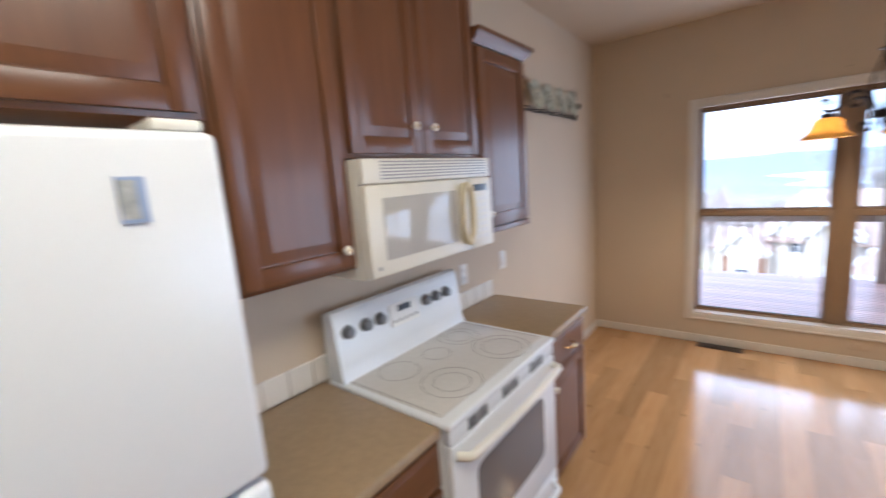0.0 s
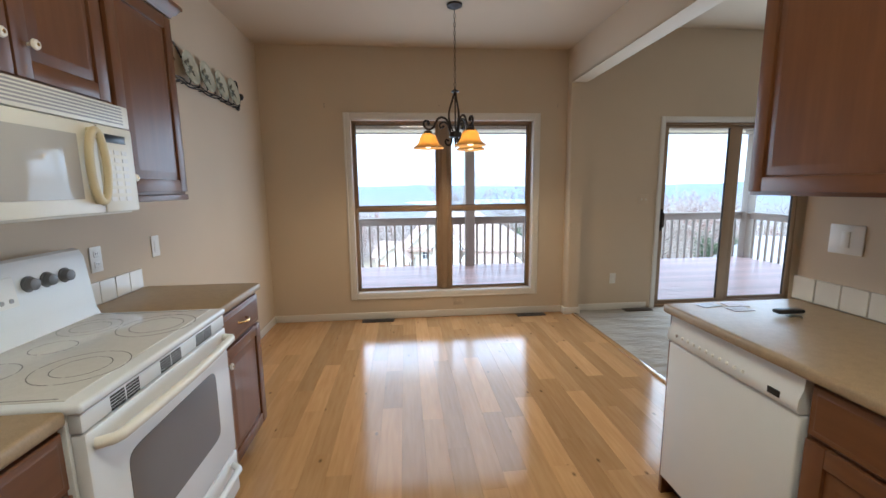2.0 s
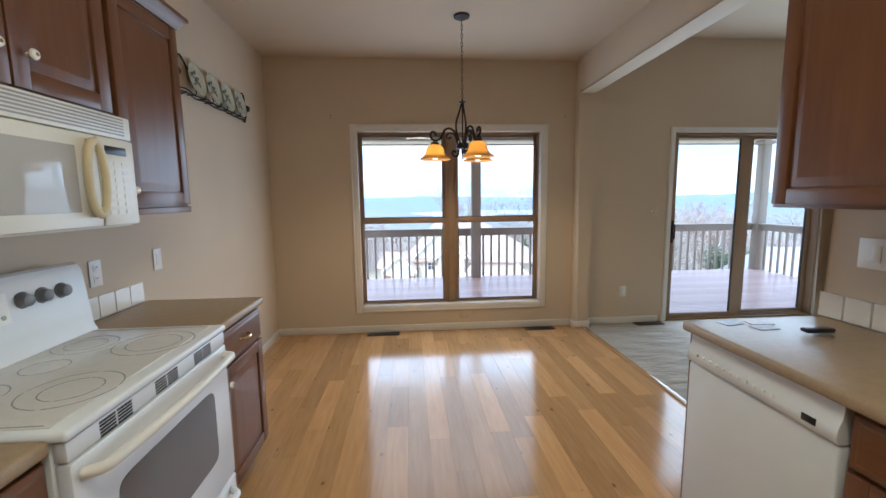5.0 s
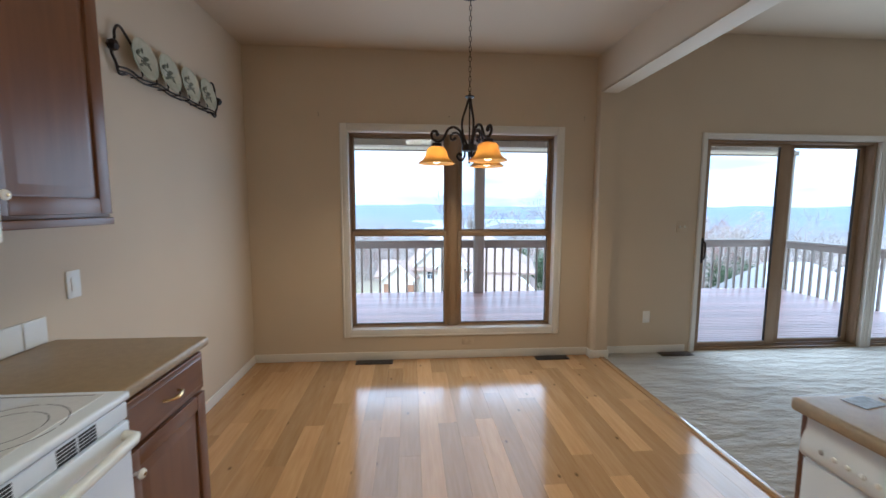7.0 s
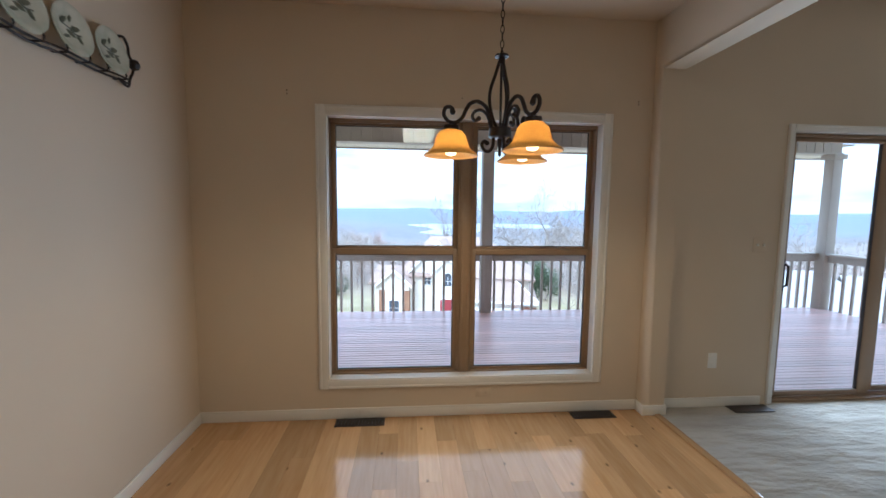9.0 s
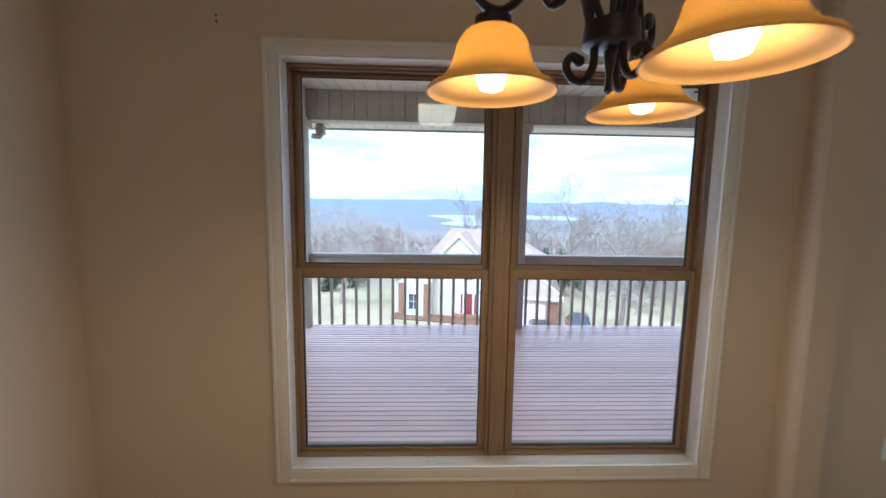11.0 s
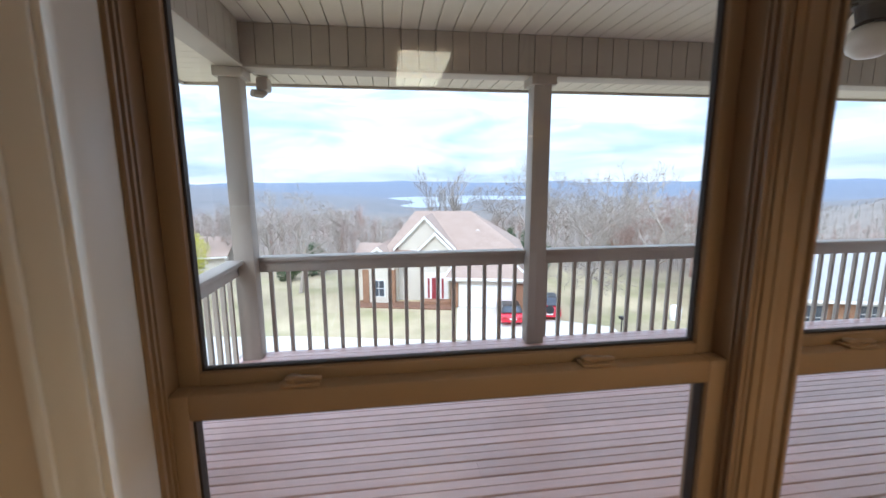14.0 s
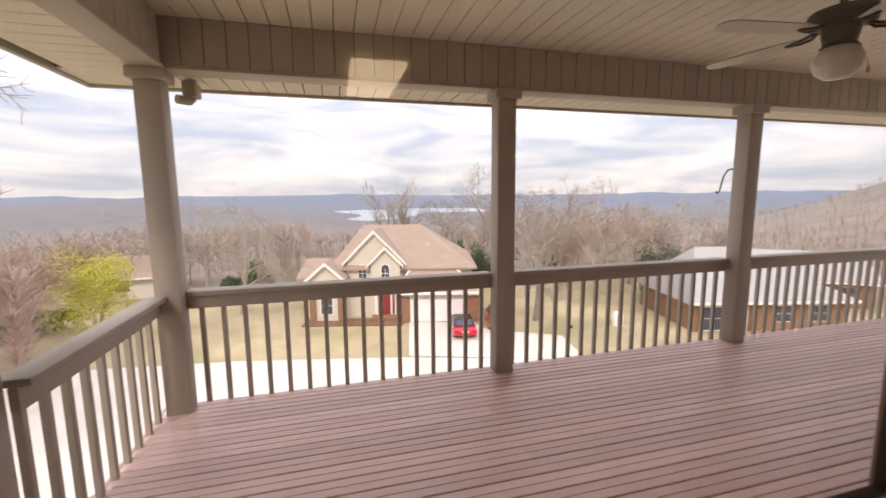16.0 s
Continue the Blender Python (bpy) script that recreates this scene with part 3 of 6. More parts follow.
part("motor", bm, IRON, fan)
bm = bmesh.new()
lathe(bm, [(0.062, 2.445), (0.09, 2.425), (0.116, 2.385), (0.119, 2.35), (0.10, 2.30), (0.06, 2.268), (0, 2.26)], (FX, FY, 0), 28)
part("globe", bm, material("opal_glass", (0.62, 0.58, 0.50), 0.3, var=0.02, bump=0), fan, "white opal glass globe")
tip = math.atan2(6.96 - FY, 2.90 - FX)
BLADE = material("fan_blade", (0.45, 0.41, 0.35), 0.4, var=0.06)
for k in range(5):
    a = tip + k * 2 * math.pi / 5
    ca, sa = math.cos(a), math.sin(a)
    bm = bmesh.new()
    lo = [(0.20, -0.045), (0.28, -0.058), (0.68, -0.068), (0.75, -0.05), (0.775, 0.0), (0.75, 0.05), (0.68, 0.068), (0.28, 0.058), (0.20, 0.045)]
    pt = [[(FX + ca * u - sa * v, FY + sa * u + ca * v, z + v * 0.08) for u, v in lo] for z in (2.528, 2.536)]
    loft(bm, pt)
    blade = part("blade", bm, BLADE, fan, "tan painted blade")
    bm = bmesh.new()
    for s in (-1, 1):
        tube(bm, [(FX + ca * u - sa * v * s, FY + sa * u + ca * v * s, z) for u, v, z in ((0.10, 0.0, 2.56), (0.15, 0.03, 2.535), (0.20, 0.025, 2.526), (0.27, 0.0, 2.526))], 0.009, 6)
    part("blade_iron", bm, IRON, blade, "dark scrolled blade bracket")
bm = bmesh.new()
tube(bm, [(FX + 0.085, FY - 0.05, 2.45), (FX + 0.12, FY - 0.06, 2.40), (FX + 0.145, FY - 0.065, 2.33)], 0.003, 6)
lathe(bm, [(0, -0.02), (0.008, -0.015), (0.008, 0.015), (0, 0.02)], (FX + 0.146, FY - 0.065, 2.31), 8)
part("pull_chain", bm, BRASS, fan, "small pull chain")
fan.location.z -= 0.028

# plant hook on the post
bm = bmesh.new()
hk = [(4.47, 7.92, 1.80), (4.49, 8.02, 1.845), (4.52, 8.10, 1.84), (4.54, 8.16, 1.78), (4.555, 8.20, 1.68), (4.56, 8.22, 1.60), (4.545, 8.235, 1.575), (4.53, 8.24, 1.60)]
tube(bm, hk, 0.009, 8)
solo("plant_hook", bm, IRON, "dark iron plant hook screwed to the porch post", "hook")

# ---- kitchen ----
def front(xf, sign):
    """Maps (out, y, z) of a cabinet front to the world: fronts at x = xf that face along sign."""
    return lambda d0, d1, y0, y1, z0, z1: (min(xf + sign * d0, xf + sign * d1), max(xf + sign * d0, xf + sign * d1), y0, y1, z0, z1)


def panel_door(parent, F, y0, y1, z0, z1, name="door", raised=True, rail_w=0.058):
    """A framed door or drawer front with a raised field."""
    r = rail_w
    if not raised:
        bm = bmesh.new()
        loops = []
        for d, e in ((0.0, 0.0), (0.012, 0.0), (0.016, 0.004), (0.016, 0.016), (0.019, 0.020), (0.019, 0.024)):
            x = F(d, d, 0, 0, 0, 0)[0]
            loops.append([(x, y0 + e, z0 + e), (x, y1 - e, z0 + e), (x, y1 - e, z1 - e), (x, y0 + e, z1 - e)])
        loft(bm, loops)
        return part(name, bm, CHERRY_H, parent)
    door = part(name, one_box(*F(0.0, 0.008, y0 + 0.004, y1 - 0.004, z0 + 0.004, z1 - 0.004)), CHERRY, parent)
    for a, c in ((y0, y0 + r), (y1 - r, y1)):
        part("stile", one_box(*F(0.0005, 0.019, a, c, z0, z1), b=0.003), CHERRY, door)
    for a, c in ((z0, z0 + r), (z1 - r, z1)):
        part("rail", one_box(*F(0.0005, 0.0185, y0 + r, y1 - r, a, c), b=0.003), CHERRY_H, door)
    bm = bmesh.new()
    g, k = r + 0.006, 0.032
    lp = []
    for d, e in ((0.006, g), (0.009, g), (0.0175, g + k), (0.0175, g + k + 0.001)):
        x = F(d, d, 0, 0, 0, 0)[0]
        lp.append([(x, y0 + e, z0 + e), (x, y1 - e, z0 + e), (x, y1 - e, z1 - e), (x, y0 + e, z1 - e)])
    loft(bm, lp)
    part("raised_panel", bm, CHERRY, door)
    return door


def knob(parent, x, y, z, sign):
    bm = bmesh.new()
    s = sign
    lathe(bm, [(0, 0), (0.006 , 0), (0.006, s * 0.012), (0.014, s * 0.016), (0.017, s * 0.022), (0.014, s * 0.028), (0.006, s * 0.031), (0, s * 0.031)], (x, y, z), 16, "x")
    part("knob", bm, PORCELAIN, parent, "cream porcelain knob")
    bm = bmesh.new()
    lathe(bm, [(0.006, s * 0.0315), (0.004, s * 0.033), (0, s * 0.033)], (x, y, z), 10, "x")
    part("knob_screw", bm, BRASS, parent, "brass knob centre")


def pull(parent, x, y, z, sign):
    """A curved brass and porcelain drawer pull along y."""
    bm = bmesh.new()
    pts = [(x, y - 0.045, z), (x + sign * 0.018, y - 0.040, z), (x + sign * 0.026, y - 0.02, z - 0.002), (x + sign * 0.028, y, z - 0.003), (x + sign * 0.026, y + 0.02, z - 0.002), (x + sign * 0.018, y + 0.040, z), (x, y + 0.045, z)]
    tube(bm, pts, [0.006, 0.005, 0.006, 0.009, 0.006, 0.005, 0.006], 8)
    part("pull", bm, BRASS, parent, "curved brass drawer pull")


def crown(parent, x_wall, xf, sign, y0, y1, z, end):
    """Stepped crown moulding on the front and on the free end."""
    bm = bmesh.new()
    prof = [(0.0, 0.0), (0.012, 0.0), (0.016, 0.012), (0.030, 0.022), (0.040, 0.042), (0.052, 0.050), (0.052, 0.066), (0.0, 0.066)]
    a = [(xf + sign * d, y0, z + h) for d, h in prof]
    b2 = [(xf + sign * d, y1 + (d if end > 0 else 0), z + h) for d, h in prof]
    c = [(x_wall, y1 + (d if end > 0 else 0), z + h) for d, h in prof]
    loft(bm, [a, b2, c] if end > 0 else [a, b2])
    part("crown", bm, CHERRY_H, parent, "stepped cherry crown moulding")


UF = -0.745     # carcass front of the wall cabinets


def wall_cabinet(y0, y1, z0, z1, doors, knobs, x_wall=XL, xf=UF, sign=1, label="", end=0, group="kitchen wall cabinets", lift=0.075):
    c = thing("wall_cabinet", ((x_wall + xf) / 2, (y0 + y1) / 2, z0), label, "cabinet", group)
    F = front(xf, sign)
    bm = bmesh.new()
    box(bm, min(x_wall, xf), max(x_wall, xf), y0 + 0.001, y1 - 0.001, z0, z1, b=0.002)
    part("body", bm, CHERRY, c)
    for (a, b2), k in zip(doors, knobs):
        d = panel_door(c, front(xf + sign * 0.001, sign), a, b2, z0 + 0.014, z1 - 0.014)
        if k is not None:
            knob(d, xf + sign * 0.0195, k, z0 + lift, sign)
    crown(c, x_wall, xf, sign, y0, y1, z1, end)
    return c


wall_cabinet(-0.28, 0.697, 1.86, 2.55, [(-0.26, 0.205), (0.215, 0.675)], [0.16, 0.26], label="cherry wall cabinet with raised panel doors above the refrigerator")
wall_cabinet(0.699, 1.118, 1.392, 2.55, [(0.715, 1.104)], [1.058], label="tall cherry wall cabinet with one raised panel door")
wall_cabinet(1.120, 1.922, 1.766, 2.55, [(1.136, 1.502), (1.510, 1.908)], [1.452, 1.562], lift=0.118, label="cherry wall cabinet with two doors above the microwave")
wall_cabinet(1.924, 2.430, 1.412, 2.29, [(1.940, 2.415)], [1.966], label="lower cherry wall cabinet with one door and stepped crown", end=1)
bm = bmesh.new()
box(bm, XL, UF + 0.012, 1.926, 2.433, 1.383, 1.4115, b=0.003)
solo("trim_light_rail", bm, CHERRY_H, "cherry light rail under the wall cabinet", "moulding", "structure")

# microwave over the range
mw = thing("microwave", (-0.8, 1.52, 1.345), "cream over-range microwave with a vent grille and oval handle", "microwave")
MF, my0, my1, mz0, mz1 = -0.702, 1.124, 1.918, 1.345, 1.760
bm = bmesh.new()
box(bm, XL, MF, my0, my1, mz0, mz1, b=0.006)
part("body", bm, CREAM, mw)
bm = bmesh.new()
box(bm, MF + 0.001, MF + 0.030, my0, 1.726, mz0 + 0.008, 1.672, b=0.010)
door = part("door", bm, CREAM, mw)
part("door_window", one_box(MF + 0.0305, MF + 0.0335, my0 + 0.075, 1.625, mz0 + 0.062, 1.625, b=0.001), MWGLASS, door, "grey mirror-like window")
bm = bmesh.new()
rim = [(1.682 + 0.040 * math.cos(t), 1.520 + 0.125 * math.sin(t)) for t in (2 * math.pi * k / 28 for k in range(29))]
tube(bm, [(MF + 0.052, y, z) for y, z in rim], 0.0135, 10, closed=False)
for z in (1.405, 1.635):
    box(bm, MF + 0.0305, MF + 0.052, 1.670, 1.694, z - 0.018, z + 0.018, b=0.004)
part("handle", bm, material("aged_cream_plastic", (0.66, 0.56, 0.34), 0.35, bump=0), door, "yellowed cream oval handle")
bm = bmesh.new()
box(bm, MF + 0.001, MF + 0.030, 1.730, my1, mz0 + 0.008, 1.672, b=0.008)
panel = part("control_panel", bm, CREAM, mw)
part("display", one_box(MF + 0.0305, MF + 0.032, 1.760, 1.870, 1.612, 1.642, b=0.0005), BLACK, panel, "dark clock display")
bm = bmesh.new()
for r in range(7):
    for c in range(3):
        box(bm, MF + 0.0303, MF + 0.0318, 1.757 + c * 0.042, 1.787 + c * 0.042, 1.395 + r * 0.029, 1.411 + r * 0.029)
part("keypad", bm, PLATE, panel, "pale printed keys")
bm = bmesh.new()
box(bm, MF + 0.001, MF + 0.026, my0, my1, 1.675, mz1, b=0.006)
grille = part("vent_grille", bm, CREAM, mw)
for i in range(6):
    part("vent_slot", one_box(MF + 0.0262, MF + 0.0275, my0 + 0.085, my1 - 0.04, 1.688 + i * 0.0115, 1.6935 + i * 0.0115), GREY, grille)
bm = bmesh.new()
lathe(bm, [(0.008, 0), (0.008, 0.0012), (0, 0.0012)], (MF + 0.0305, my0 + 0.038, 1.385), 14, "x")
part("badge", bm, GREY, door, "small round badge")

# base cabinets, left run
CF = -0.428    # carcass front
def base_cabinet(y0, y1, xf, sign, x_wall, drawer_h=0.15, knob_y=None, label="", doors=None, drawers=1):
    c = thing("base_cabinet", ((xf + x_wall) / 2, (y0 + y1) / 2, 0), label, "cabinet", "kitchen base cabinets")
    bm = bmesh.new()
    box(bm, min(x_wall, xf), max(x_wall, xf), y0 + 0.001, y1 - 0.001, 0.10, 0.874, b=0.002)
    part("body", bm, CHERRY, c)
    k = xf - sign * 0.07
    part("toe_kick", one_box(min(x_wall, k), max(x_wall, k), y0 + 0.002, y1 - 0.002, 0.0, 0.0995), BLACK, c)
    F = front(xf + sign * 0.001, sign)
    dz = 0.862 - drawer_h
    d = panel_door(c, F, y0 + 0.012, y1 - 0.012, dz, 0.862, "drawer", raised=False)
    pull(d, xf + sign * 0.021, (y0 + y1) / 2, dz + drawer_h / 2, sign)
    for a, b2 in doors or [(y0 + 0.012, y1 - 0.012)]:
        p = panel_door(c, F, a, b2, 0.125, dz - 0.014)
        knob(p, xf + sign * 0.0195, knob_y if knob_y is not None else b2 - 0.03, dz - 0.08, sign)
    return c


base_cabinet(1.916, 2.408, CF, 1, XL, knob_y=1.955, label="cherry base cabinet with one drawer and one door beside the range")
base_cabinet(0.60, 1.102, CF, 1, XL, label="cherry base cabinet between refrigerator and range")


def worktop(name, x0, x1, y0, y1, label):
    bm = bmesh.new()
    box(bm, x0, x1, y0, y1, 0.8745, 0.914, b=0.012, seg=3)
    return solo(name, bm, COUNTER, label, "worktop")


worktop("worktop", XL + 0.001, -0.402, 1.917, 2.444, "tan speckled laminate worktop beside the range")
worktop("worktop", XL + 0.001, -0.402, 0.60, 1.101, "tan speckled laminate worktop beside the refrigerator")

splash = thing("backsplash", (XL, 1.5, 0.914), "single row of glazed white wall tiles above the worktop", "tiles", kind="structure")
bm = bmesh.new()
box(bm, XL + 0.002, XL + 0.010, -0.0505, 0.0505, 0.9155, 1.020, b=0.003, seg=1)
TILE_L = to_mesh("tile", bm, TILE)
pieces("tile", TILE_L, splash, [(0, 2.352 - 0.104 * i, 0) for i in range(17)])
part("grout_bed", one_box(XL + 0.0005, XL + 0.006, 0.62, 2.400, 0.9145, 1.018), GROUT, splash)


def cover_plate(x, y, z, sign, kind, w=0.072, h=0.118):
    o = thing(kind, (x, y, z - h / 2), "white light switch plate on the painted wall" if kind == "light_switch" else "white duplex outlet plate on the painted wall", "switch" if kind == "light_switch" else "outlet")
    F = front(x, sign)
    part("plate", one_box(*F(0.0005, 0.006, y - w / 2, y + w / 2, z - h / 2, z + h / 2), b=0.002), PLATE, o)
    if kind == "light_switch":
        part("rocker", one_box(*F(0.006, 0.009, y - 0.016, y + 0.016, z - 0.032, z + 0.032), b=0.001), PLATE, o)
    else:
        for dz in (-0.024, 0.024):
            s = part("socket", one_box(*F(0.006, 0.0085, y - 0.017, y + 0.017, z + dz - 0.015, z + dz + 0.015), b=0.002), PLATE, o)
            bm = bmesh.new()
            for dy in (-0.006, 0.006):
                box(bm, *F(0.0085, 0.0088, y + dy - 0.0012, y + dy + 0.0012, z + dz - 0.002, z + dz + 0.008))
            part("slots", bm, BLACK, s)
    return o


cover_plate(XL, 2.099, 1.122, 1, "power_outlet")
cover_plate(XL, 2.553, 1.120, 1, "light_switch")
cover_plate(XR, 1.57, 1.205, -1, "light_switch", w=0.13)
ol = thing("power_outlet", (2.78, YW, 0.31), "white duplex outlet plate low on the living room wall", "outlet")
part("plate", one_box(2.744, 2.816, YW - 0.006, YW - 0.0005, 0.31, 0.43, b=0.002), PLATE, ol)
for z in (0.345, 0.395):
    part("socket", one_box(2.763, 2.797, YW - 0.0085, YW - 0.006, z - 0.015, z + 0.015, b=0.002), PLATE, ol)

ol = thing("power_outlet", (0.993, YW, 0.108), "greige painted outlet plate under the window", "outlet")
part("plate", one_box(0.936, 1.050, YW - 0.005, YW - 0.0005, 0.130, 0.202, b=0.002), PAINT, ol)
for x in (0.968, 1.018):
    part("socket", one_box(x - 0.015, x + 0.015, YW - 0.0075, YW - 0.005, 0.149, 0.183, b=0.002), PAINT, ol)
sw = thing("light_switch", (3.096, YW, 1.21), "pale switch plate beside the sliding door", "switch")
part("plate", one_box(3.040, 3.152, YW - 0.005, YW - 0.0005, 1.210, 1.326, b=0.002), PAINT, sw)
for x in (3.072, 3.120):
    part("toggle", one_box(x - 0.005, x + 0.005, YW - 0.016, YW - 0.005, 1.258, 1.278, b=0.002), PLATE, sw)

# electric range
DIAL = material("dial_plastic", (0.17, 0.17, 0.18), 0.35, bump=0)
rg = thing("electric_range", (-0.68, 1.51, 0), "white freestanding electric range with a pale ceramic cooktop", "range")
ry0, ry1, RX = 1.106, 1.912, -0.385
part("body", one_box(XL + 0.03, RX - 0.03, ry0, ry1, 0.02, 0.895, b=0.004), WHITE, rg)
bm = bmesh.new()
box(bm, XL + 0.03, RX + 0.012, ry0 - 0.004, ry1 + 0.004, 0.8955, 0.922, b=0.010, seg=3)
part("cooktop_rim", bm, WHITE, rg)
top = part("cooktop", one_box(XL + 0.115, RX - 0.040, ry0 + 0.022, ry1 - 0.022, 0.915, 0.9245, b=0.002), COOKTOP, rg, "pale speckled ceramic glass")


def ring(cx, cy, r, w=0.0028):
    bm = bmesh.new()
    n = 56
    for a in range(n):
        if a % 14 in (0,):
            continue
        t0, t1 = 2 * math.pi * a / n, 2 * math.pi * (a + 1) / n
        q = [(cx + rr * math.cos(t), cy + rr * math.sin(t), 0.9247) for rr, t in ((r, t0), (r + w, t0), (r + w, t1), (r, t1))]
        bm.faces.new([bm.verts.new(c) for c in q])
    bmesh.ops.remove_doubles(bm, verts=bm.verts, dist=1e-5)
    bmesh.ops.solidify(bm, geom=bm.faces[:], thickness=0.0004)
    part("burner_ring", bm, RING, top, "dark printed burner outline")


for cx, cy, rs in ((-0.535, 1.335, (0.115, 0.07)), (-0.535, 1.705, (0.125, 0.085)), (-0.775, 1.30, (0.082,)), (-0.775, 1.71, (0.095, 0.06)), (-0.745, 1.505, (0.06,))):
    for r in rs:
        ring(cx, cy, r)
bm = bmesh.new()
for x0, x1, y0, y1 in ((XL + 0.13, RX - 0.06, ry0 + 0.030, ry0 + 0.033), (XL + 0.13, RX - 0.06, ry1 - 0.033, ry1 - 0.030)):
    box(bm, x0, x1, y0, y1, 0.9245, 0.9249)
part("cooktop_line", bm, RING, top)
bm = bmesh.new()
loft(bm, [[(XL + 0.03, y, 0.918), (XL + 0.130, y, 0.918), (XL + 0.115, y, 0.955), (XL + 0.112, y, 0.985), (XL + 0.092, y, 1.170), (XL + 0.078, y, 1.196), (XL + 0.055, y, 1.203), (XL + 0.03, y, 1.19)] for y in (ry0 + 0.002, ry1 - 0.002)])
guard = part("backguard", bm, WHITE, rg)


def gx(z):
    return XL + 0.112 - (z - 0.985) * 0.106


for y in (1.168, 1.262, 1.342, 1.640, 1.715, 1.795):
    bm = bmesh.new()
    z = 1.112
    lathe(bm, [(0.029, 0.0), (0.029, 0.004), (0.024, 0.007), (0.021, 0.026), (0.016, 0.029), (0, 0.029)], (gx(z) - 0.001, y, z), 20, "x")
    k = part("control_knob", bm, DIAL, guard, "dark grey control knob")
bm = bmesh.new()
loft(bm, [[(gx(1.050) + d, 1.40, 1.050), (gx(1.050) + d, 1.585, 1.050), (gx(1.150) + d, 1.585, 1.150), (gx(1.150) + d, 1.40, 1.150)] for d in (0.0, 0.004)])
part("clock_panel", bm, PLATE, guard)
bm = bmesh.new()
loft(bm, [[(gx(1.110) + d, 1.45, 1.110), (gx(1.110) + d, 1.53, 1.110), (gx(1.138) + d, 1.53, 1.138), (gx(1.138) + d, 1.45, 1.138)] for d in (0.004, 0.0055)])
part("clock", bm, BLACK, guard, "dark clock display")
for i in range(5):
    z = 1.072
    bm = bmesh.new()
    lathe(bm, [(0.008, 0), (0.008, 0.003), (0, 0.003)], (gx(z) + 0.003, 1.425 + 0.034 * i, z), 10, "x")
    part("button", bm, GREY, guard)
bm = bmesh.new()
box(bm, RX - 0.029, RX + 0.008, ry0 + 0.004, ry1 - 0.004, 0.262, 0.838, b=0.008)
od = part("oven_door", bm, WHITE, rg)
bm = bmesh.new()
wy0, wy1, wz0, wz1 = ry0 + 0.135, ry1 - 0.135, 0.405, 0.700
lp = []
for t in range(32):
    a = 2 * math.pi * t / 32
    c, s = math.cos(a), math.sin(a)
    lp.append(((wy0 + wy1) / 2 + (wy1 - wy0) / 2 * math.copysign(abs(c) ** 0.16, c), (wz0 + wz1) / 2 + (wz1 - wz0) / 2 * math.copysign(abs(s) ** 0.22, s)))
loft(bm, [[(x, y, z) for y, z in lp] for x in (RX + 0.0075, RX + 0.0095)])
part("door_window", bm, DARKGLASS, od, "grey tinted oven window")
bm = bmesh.new()
hp = [(RX + 0.010, ry0 + 0.03, 0.800), (RX + 0.045, ry0 + 0.045, 0.803)] + [(RX + 0.052 + 0.012 * math.sin(math.pi * i / 8), ry0 + 0.06 + (ry1 - ry0 - 0.12) * i / 8, 0.803) for i in range(9)] + [(RX + 0.045, ry1 - 0.045, 0.803), (RX + 0.010, ry1 - 0.03, 0.800)]
tube(bm, hp, 0.0155, 12)
part("door_handle", bm, CREAM, od, "cream tubular oven handle")
bm = bmesh.new()
box(bm, RX - 0.029, RX + 0.004, ry0 + 0.004, ry1 - 0.004, 0.842, 0.893, b=0.005)
vp = part("vent_panel", bm, WHITE, rg)
for g in range(3):
    for h in range(2):
        for i in range(5):
            y = ry0 + 0.105 + g * 0.228 + h * 0.064
            part("vent_slot", one_box(RX + 0.0035, RX + 0.0052, y, y + 0.056, 0.8455 + i * 0.009, 0.8515 + i * 0.009), BLACK, vp)
bm = bmesh.new()
box(bm, RX - 0.029, RX + 0.008, ry0 + 0.004, ry1 - 0.004, 0.055, 0.255, b=0.008)
dr = part("storage_drawer", bm, WHITE, rg)
bm = bmesh.new()
hp = [(RX + 0.008, ry0 + 0.06, 0.215), (RX + 0.045, ry0 + 0.09, 0.215)] + [(RX + 0.050, ry0 + 0.1 + (ry1 - ry0 - 0.2) * i / 6, 0.215) for i in range(7)] + [(RX + 0.045, ry1 - 0.09, 0.215), (RX + 0.008, ry1 - 0.06, 0.215)]
tube(bm, hp, 0.014, 10)
part("drawer_handle", bm, WHITE, dr)
for y in (ry0 + 0.05, ry1 - 0.05):
    bm = bmesh.new()
    lathe(bm, [(0.018, 0), (0.018, 0.03), (0, 0.03)], (-0.47, y, 0), 10)
    part("foot", bm, BLACK, rg)

# refrigerator
fr = thing("refrigerator", (-0.6, 0.08, 0), "white top-freezer refrigerator with a small magnet on its side", "refrigerator")
RFX, rfy = -0.235, 0.490
part("cabinet", one_box(XL + 0.03, RFX - 0.058, rfy - 0.86, rfy - 0.004, 0.03, 1.751, b=0.010), WHITE, fr)
bm = bmesh.new()
box(bm, RFX - 0.055, RFX, rfy - 0.86, rfy, 1.235, 1.758, b=0.014, seg=3)
part("freezer_door", bm, WHITE, fr)
bm = bmesh.new()
box(bm, RFX - 0.055, RFX, rfy - 0.86, rfy, 0.11, 1.225, b=0.014, seg=3)
part("door", bm, WHITE, fr)
bm = bmesh.new()
box(bm, RFX - 0.10, RFX - 0.012, rfy - 0.075, rfy - 0.012, 1.7585, 1.774, b=0.005)
part("hinge_cap", bm, CREAM, fr, "cream plastic hinge cover")
part("grille", one_box(XL + 0.06, RFX - 0.05, rfy - 0.84, rfy - 0.02, 0.0, 0.105), GREY, fr)
